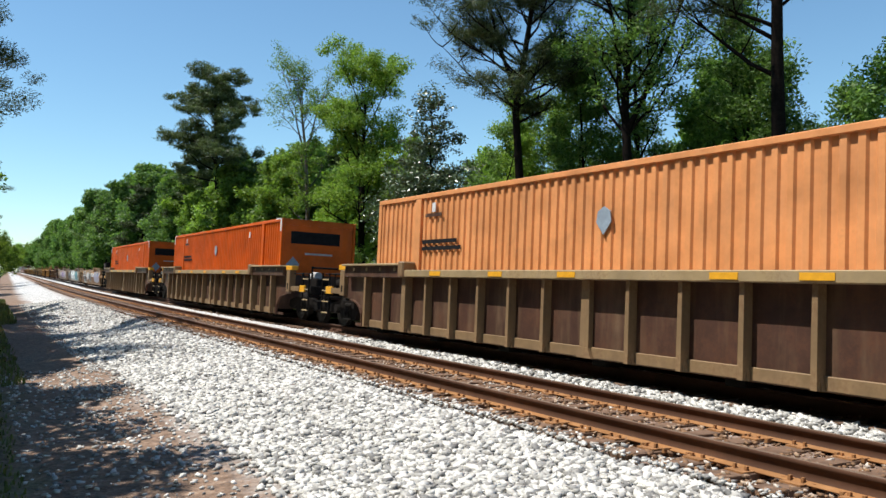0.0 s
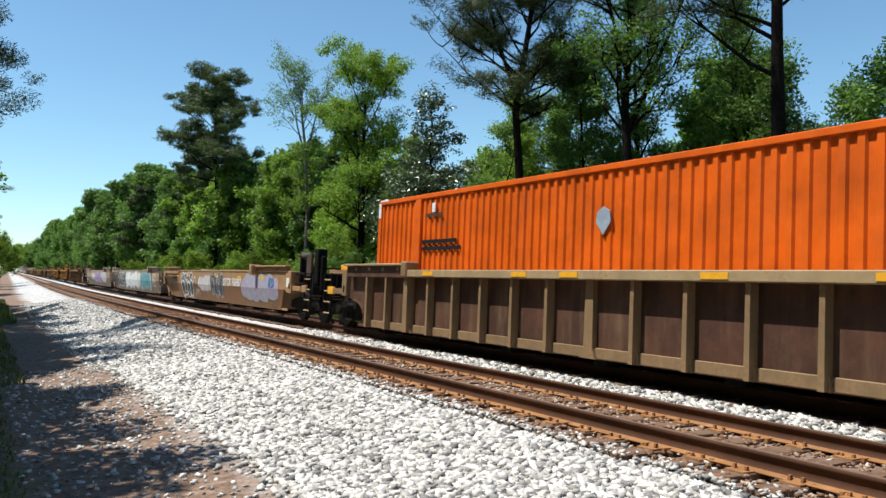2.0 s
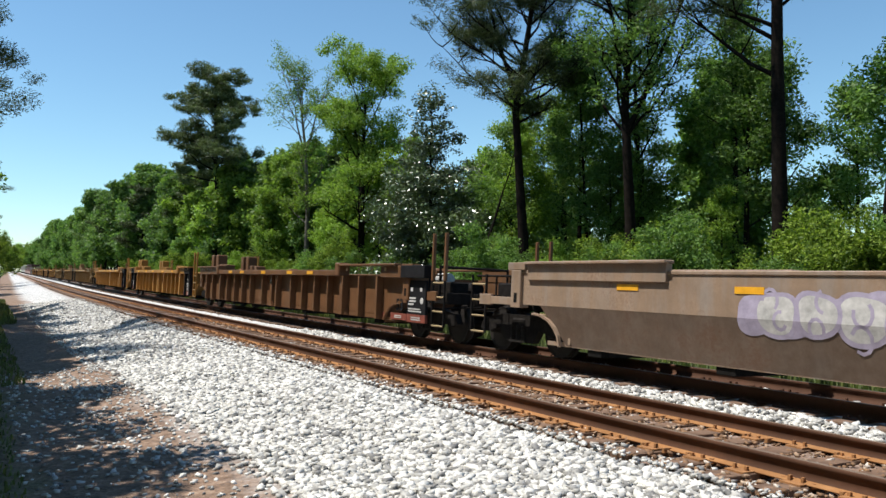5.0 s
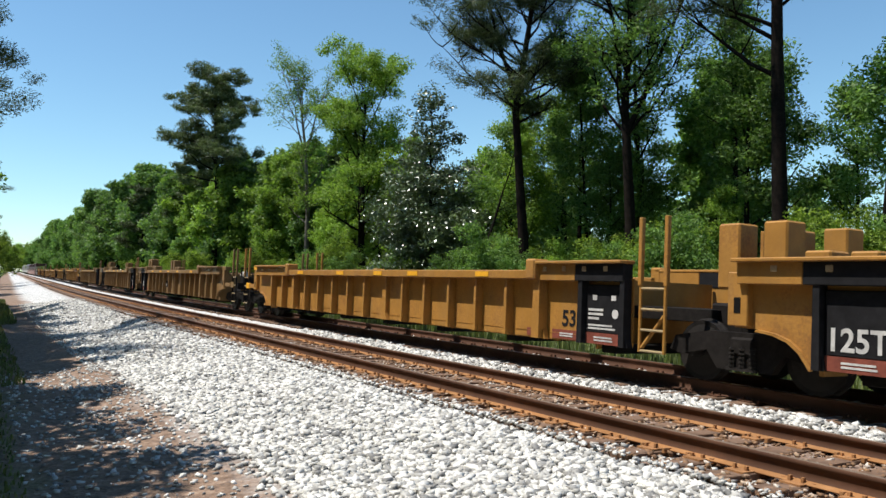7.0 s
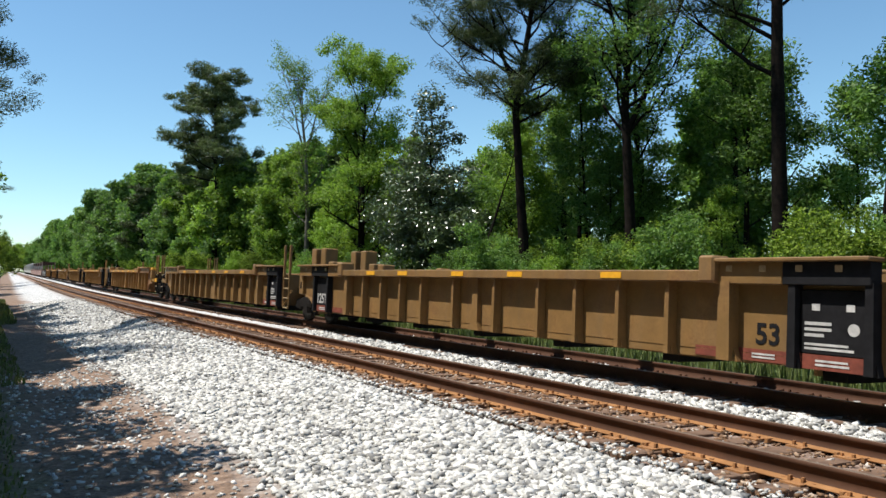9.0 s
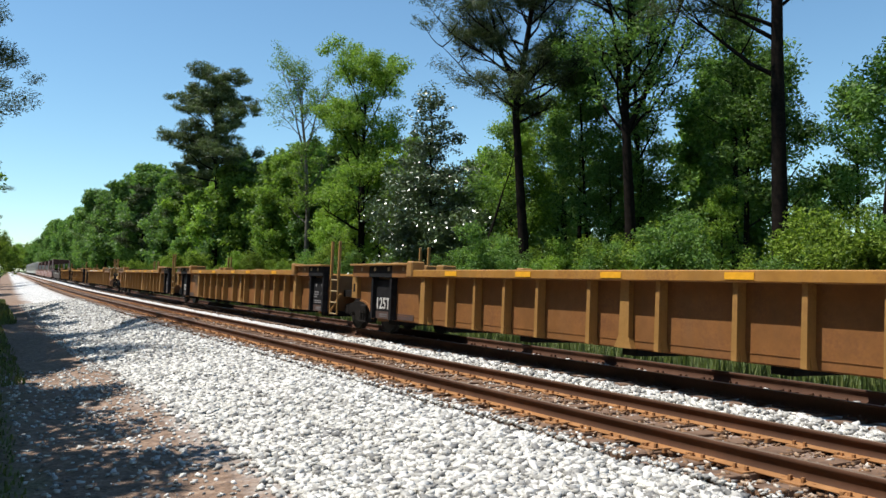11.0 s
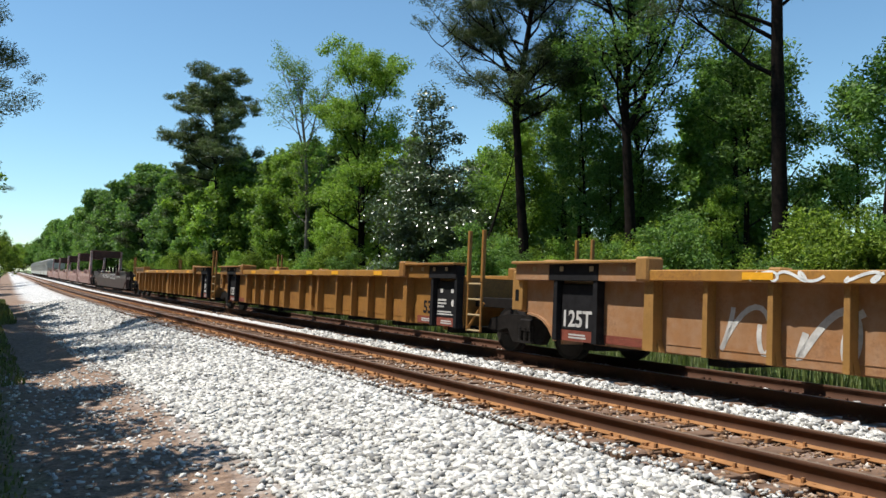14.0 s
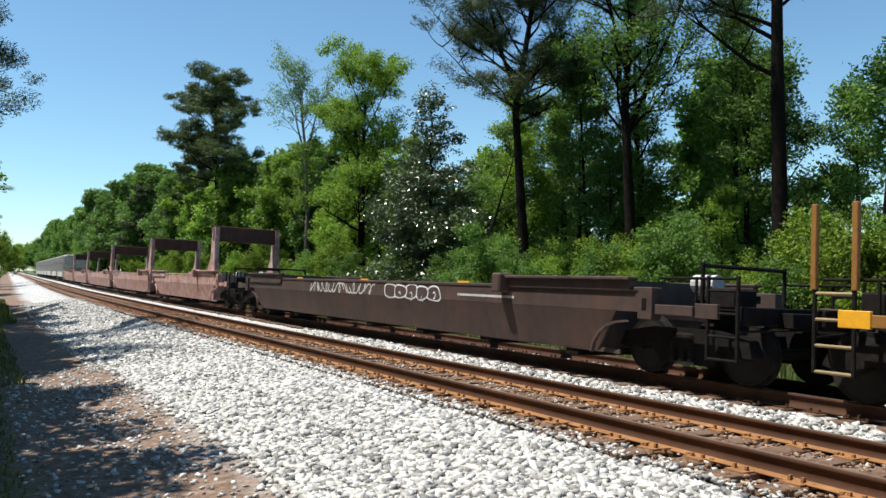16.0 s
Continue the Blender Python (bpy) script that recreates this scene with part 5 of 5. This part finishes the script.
def number_panel(car, half, side, words, mat="blackpaint", worn=False):
    """A black end panel on the near side with white writing and rows of small marks."""
    a, b = (2.86, 2.02) if side < 0 else (2.02, 1.2)
    red, pale = ("dark", "greyed") if worn else ("redpaint", "whitefade")
    x0, x1 = sorted((side * (half - a), side * (half - b)))
    part("end_panel", boxes((x0, x1, -1.42, -1.356, 0.56, 1.3), bevel=0.01), mat, car, "black painted end panel")
    part("end_stripe", boxes((x0, x1, -1.418, -1.356, 0.385, 0.556)), red, car, "painted stripe")
    bars(car, pale, x0 + 0.2, -1.4205, 0.43, 0.45, 0.09, 2, seed=5)
    if words == "125T":
        lettering(words, 0.26, "whitefade", car, (x0 + x1) / 2 - 0.04, -1.424, 0.62, squeeze=0.95)
        part("end_stripe", boxes((x1 + 0.1, x1 + 0.95, -1.364, -1.356, 0.40, 0.53)), red, car, "painted stripe")
    else:
        bars(car, pale, x0 + 0.06, -1.4215, 0.76, 0.34, 0.2, 3, seed=2)
        bars(car, pale, x0 + 0.06, -1.4215, 0.61, 0.7, 0.1, 2, seed=3)
        bm = rods(0.07, ((x1 - 0.16, -1.425, 0.86), (x1 - 0.16, -1.418, 0.86)), n=14)
        part("round_mark", bm, pale, car)
        for k in (0.2, 0.62):
            part("small_mark", boxes((x0 + k - 0.05, x0 + k + 0.05, -1.424, -1.418, 1.06, 1.14)), pale, car)
        if not worn:
            lettering("53", 0.26, "blackpaint", car, x0 - 0.48, -1.36, 0.62)
        if worn:
            return
        part("end_stripe", boxes((x0 - 0.9, x0 - 0.12, -1.364, -1.356, 0.40, 0.55)), red, car, "painted stripe")
        bars(car, pale, x0 - 0.7, -1.367, 0.44, 0.35, 0.08, 2, seed=6)
        part("end_stripe", boxes((x0 - 1.6, x0 - 1.15, -1.364, -1.356, 0.40, 0.53)), red, car, "painted stripe")


def brake_stand(car, h):
    """The hand-brake stand with its drum, panel and column on the open end of a well car."""
    part("plate_box", boxes((h - 2.95, h - 2.5, -1.43, -1.1, 0.84, 1.5), bevel=0.02), "tanbrown", car)
    part("notice_plate", boxes((h - 2.86, h - 2.6, -1.438, -1.43, 1.0, 1.28)), "white", car, "small white notice plate")
    part("brake_column", boxes((h - 2.4, h - 2.28, -1.2, -1.0, 0.9, 2.0), (h - 1.86, h - 1.78, -1.2, -1.0, 0.9, 1.98), bevel=0.01), "gear", car)
    part("brake_drum", rods(0.1, ((h - 2.42, -1.1, 1.96), (h - 1.7, -1.1, 1.96)), n=14), "dark", car)
    part("brake_panel", boxes((h - 1.76, h - 1.4, -1.22, -1.14, 1.35, 2.02), bevel=0.02), "dark", car)
    part("brake_housing", boxes((h - 1.3, h - 1.02, -1.16, -0.86, 0.85, 2.16), (h - 0.94, h - 0.84, -1.1, -0.95, 0.85, 1.95), (h - 1.3, h - 0.84, -0.85, 0.3, 0.85, 1.45), bevel=0.03), "black", car)
    part("cross_pipe", rods(0.03, ((h - 2.4, -1.3, 1.12), (h - 1.4, -1.3, 1.12)), ((h - 2.4, -1.3, 1.42), (h - 1.5, -1.3, 1.42)), n=8), "gear", car)


def data_plates(car, x, words):
    for i, w in enumerate(words):
        xx = x + i * 1.28
        part("number_plate", boxes((xx - 0.45, xx + 0.45, -1.366, -1.356, 0.66, 0.98)), "blackpaint", car, "black plate with white marks")
        bars(car, "whitefade", xx - 0.36, -1.370, 0.72, 0.72, 0.2, 1, seed=i)


def build_train():
    cars = []
    for i, (body, rib, smooth, label) in enumerate(CARS):
        a, b = JOINTS[i], JOINTS[i + 1]
        ends = ("coupled" if b in COUPLED else "shared", "coupled" if a in COUPLED else "plain")
        cars.append(well_car((a + b) / 2, b - a, body, rib, label, ends, bool(smooth), low=0.15 if body == "brown" else 0.28 if smooth else 0.38, top=
                             1.28 if body == "dark" else 1.36 if body == "red" else 1.52, stands=0 if smooth else 2 if i in (6, 7, 9, 10) else 1, tall=i > 5 and body not in ("red", "dark"), cut=i == 3, mid=(a + b) / 2 - MIDDLES.get(i, (a + b) / 2), black=(i in BLACK_FAR, i in BLACK_NEAR), even=i in (0, 1, 2, 8, 11, 14, 17),
                             chord="yellow" if body in ("rusty", "chalked", "goldbrown") else "tanrib" if body == "brown" else "", cap="tanrib" if body == "brown" else "",
                             mark="sign" if body in ("brown", "yellow", "rusty", "goldbrown") else rib))
    for i in BLACK_FAR:
        number_panel(cars[i], (JOINTS[i + 1] - JOINTS[i]) / 2, -1, "125T", worn=i in (12, 13, 14))
    for i in BLACK_NEAR:
        number_panel(cars[i], (JOINTS[i + 1] - JOINTS[i]) / 2, 1, "53", worn=i in (12, 13, 14))
    data_plates(cars[9], -3.75, "ab")
    container(9.3, "peach", "faded orange corrugated 53-foot container riding in a well car")
    container(32.55, "orange", "bright orange corrugated 53-foot container riding in a well car")
    container(55.85, "orange", "bright orange corrugated 53-foot container riding in a well car")
    # sprayed pieces on the smooth cars
    y = -1.404
    c = cars[3]
    blob_piece(c, -6.3, 0.80, 2.1, 0.66, 4, "blueblack", "white", 11, y, "")
    blob_piece(c, -6.2, 0.32, 2.15, 0.72, 4, "blueblack", "white", 17, y - 0.010, "", 0.055, 1)
    scrawl(c, "white", -4.0, 0.95, 0.6, 0.3, 1, 0.035, 18, y - 0.002)
    scrawl(c, "whitefade", -3.6, 0.42, 0.8, 0.3, 2, 0.035, 19, y - 0.002)
    scrawl(c, "blackpaint", -8.2, 1.0, 1.6, 0.22, 3, 0.022, 20, y - 0.002)
    blob_piece(c, -2.7, 0.62, 1.4, 0.7, 2, "whitefade", "lilac", 12, y, "whitefade")
    scrawl(c, "blueblack", -3.9, 0.6, 0.7, 0.5, 2, 0.03, 15, y - 0.002)
    blob_piece(c, -0.8, 0.45, 1.65, 0.98, 4, "blueblack", "whitefade", 13, y, "blueblack", 0.04)
    lettering("DTTX 766987", 0.29, "white", c, 2.2, y - 0.004, 0.93, "car_number", 0.25, 1.0)
    blob_piece(c, 3.95, 0.42, 3.2, 0.98, 4, "lilac", "bluegrey", 14, y, "lilac", 0.09)
    blob_piece(c, 6.6, 0.85, 0.55, 0.5, 1, "bluespray", "lilac", 16, y - 0.009, "", 0.05)
    brake_stand(c, (JOINTS[4] - JOINTS[3]) / 2 + 0.45)
    for cc, jj in ((cars[3], 3), (cars[4], 4)):
        hh = (JOINTS[jj + 1] - JOINTS[jj]) / 2
        part("number_box", boxes((-hh + 0.25, -hh + 1.15, -1.40, -1.0, 1.0, 1.36), bevel=0.02), "tanbrown", cc)
        lettering("125T", 0.16, "whitefade", cc, -hh + 0.7, -1.404, 1.12)
        part("raised_lip", boxes((-hh + 0.9, -hh + 3.6, -1.62, -1.40, 1.18, 1.22)), "dark", cc)
    lettering("53", 0.28, "blackpaint", c, -8.6, -1.372, 0.54, tilt=5.8)
    c = cars[4]
    scrawl(c, "whitefade", -8.0, 0.55, 1.9, 0.8, 4, 0.04, 26, y - 0.002)
    blob_piece(c, -6.15, 0.42, 3.3, 1.0, 5, "blueblack", "whitefade", 21, y, "lilac")
    blob_piece(c, -2.75, 0.40, 4.7, 1.04, 7, "white", "teal", 22, y, "whitefade", 0.035, 3)
    blob_piece(c, 2.25, 0.5, 0.55, 0.92, 1, "white", "paleteal", 23, y)
    blob_piece(c, 3.2, 0.42, 3.0, 1.0, 5, "teal", "paleteal", 24, y, "paleteal")
    scrawl(c, "white", 6.3, 0.55, 1.6, 0.8, 3, 0.04, 25, y - 0.002)
    c = cars[5]
    blob_piece(c, -3.4, 0.7, 2.2, 0.6, 4, "whitefade", "lilac", 31, y, "lilac")
    blob_piece(c, -0.4, 0.5, 4.0, 0.9, 6, "purple", "lilac", 32, y, "lilac", 0.07)
    blob_piece(c, 4.4, 0.55, 2.6, 0.85, 4, "lilac", "whitefade", 33, y, "whitefade", 0.08)
    c = cars[18]
    scrawl(c, "whitefade", -3.6, 0.92, 4.2, 0.28, 9, 0.04, 41, y - 0.002)
    blob_piece(c, 1.2, 0.86, 2.5, 0.36, 5, "dark", "white", 42, y, "", 0.035, 1)
    bars(c, "whitefade", 4.4, y, 1.02, 2.6, 0.08, 1)
    # pale smears over one scuffed car, on its panels and along its top chord
    c = cars[15]
    for k in range(9):
        scrawl(c, "whitefade", -5.6 + 1.22 * k, 0.45, 0.95, 0.66, 1, 0.07 + 0.02 * (k % 3), 60 + k, -1.359)
    for k in range(5):
        scrawl(c, "white", -5.0 + 1.3 * k, 1.385, 1.0, 0.12, 2, 0.035, 80 + k, -1.606)
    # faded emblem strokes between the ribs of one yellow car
    for x0, x1, z0, z1 in ((1.4, 2.05, 1.0, 1.0), (1.75, 1.75, 0.55, 1.0), (2.15, 2.6, 1.0, 1.0), (2.4, 2.4, 0.55, 1.0), (2.68, 3.25, 0.55, 1.0), (3.25, 2.68, 0.55, 1.0)):
        bm = bmesh.new()
        ribbon(bm, [Vector((x0, z0)), Vector((x1, z1))], 0.13, -1.359)
        part("faded_stroke", bm, "redpaint", cars[7], "faded red painted stroke")
    # portal bulkheads over the faded red cars
    for i in range(19, 24):
        half = (JOINTS[i + 1] - JOINTS[i]) / 2
        x = half - (3.3 if i == 19 else 0.9)
        for side in (-1, 1):
            bm = bmesh.new()
            prism(bm, [(x - 1.0, 1.2), (x + 0.5, 1.2), (x + 0.3, 2.1), (x + 0.24, 3.3), (x - 0.24, 3.3), (x - 0.32, 2.1)], *sorted((side * 1.18, side * 1.36)))
            part("bulkhead_post", bm, "red", cars[i])
        part("bulkhead_beam", boxes((x - 0.16, x + 0.16, -1.36, 1.36, 2.72, 3.35), bevel=0.02), "darkred", cars[i], "dark steel bulkhead beam")
    for i in (3, 4, 5, 18):
        hug(cars[i], 0.28)
    return cars


def hopper_car(u, length):
    """A pale covered hopper wagon with upright side ribs."""
    half = length / 2
    car = tagged(new("hopper_car"), "pale grey covered hopper wagon with ribbed sides", "railway wagon", "cars of the train")
    bm = bmesh.new()
    prism(bm, [(-half + 2.6, 0.6), (half - 2.6, 0.6), (half - 0.7, 1.9), (half - 0.7, 3.4), (-half + 0.7, 3.4), (-half + 0.7, 1.9)], -1.4, 1.4)
    part("hopper_body", bm, "grey", car)
    part("roof", boxes((-half + 0.7, half - 0.7, -1.1, 1.1, 3.4, 3.62), bevel=0.08), "grey", car)
    for k in range(10):
        x = -half + 0.9 + (length - 1.8) * k / 9
        part("rib", shared(("rib", 0), lambda: boxes((-0.05, 0.05, -1.5, -1.4, 1.3, 3.4), (-0.05, 0.05, 1.4, 1.5, 1.3, 3.4)), "grey"), None, car).location.x = x
    part("centre_sill", boxes((-half, half, -0.3, 0.3, 0.75, 1.05)), "dark", car)
    for e in (-1, 1):
        truck(car, e * (half - 1.6))
    MOVERS.append((car, u, FAR_Z))


for k in range(7):
    hopper_car(489.0 + 8.2 + 16.4 * k, 16.2)

cars = build_train()


# ---------------- motion ----------------
def motions():
    for thing, u, z in MOVERS:
        walk(thing, [(t * 0.5, on_track(u - SPEED * t * 0.5, FAR, z, CANT)) for t in range(33)])


motions()
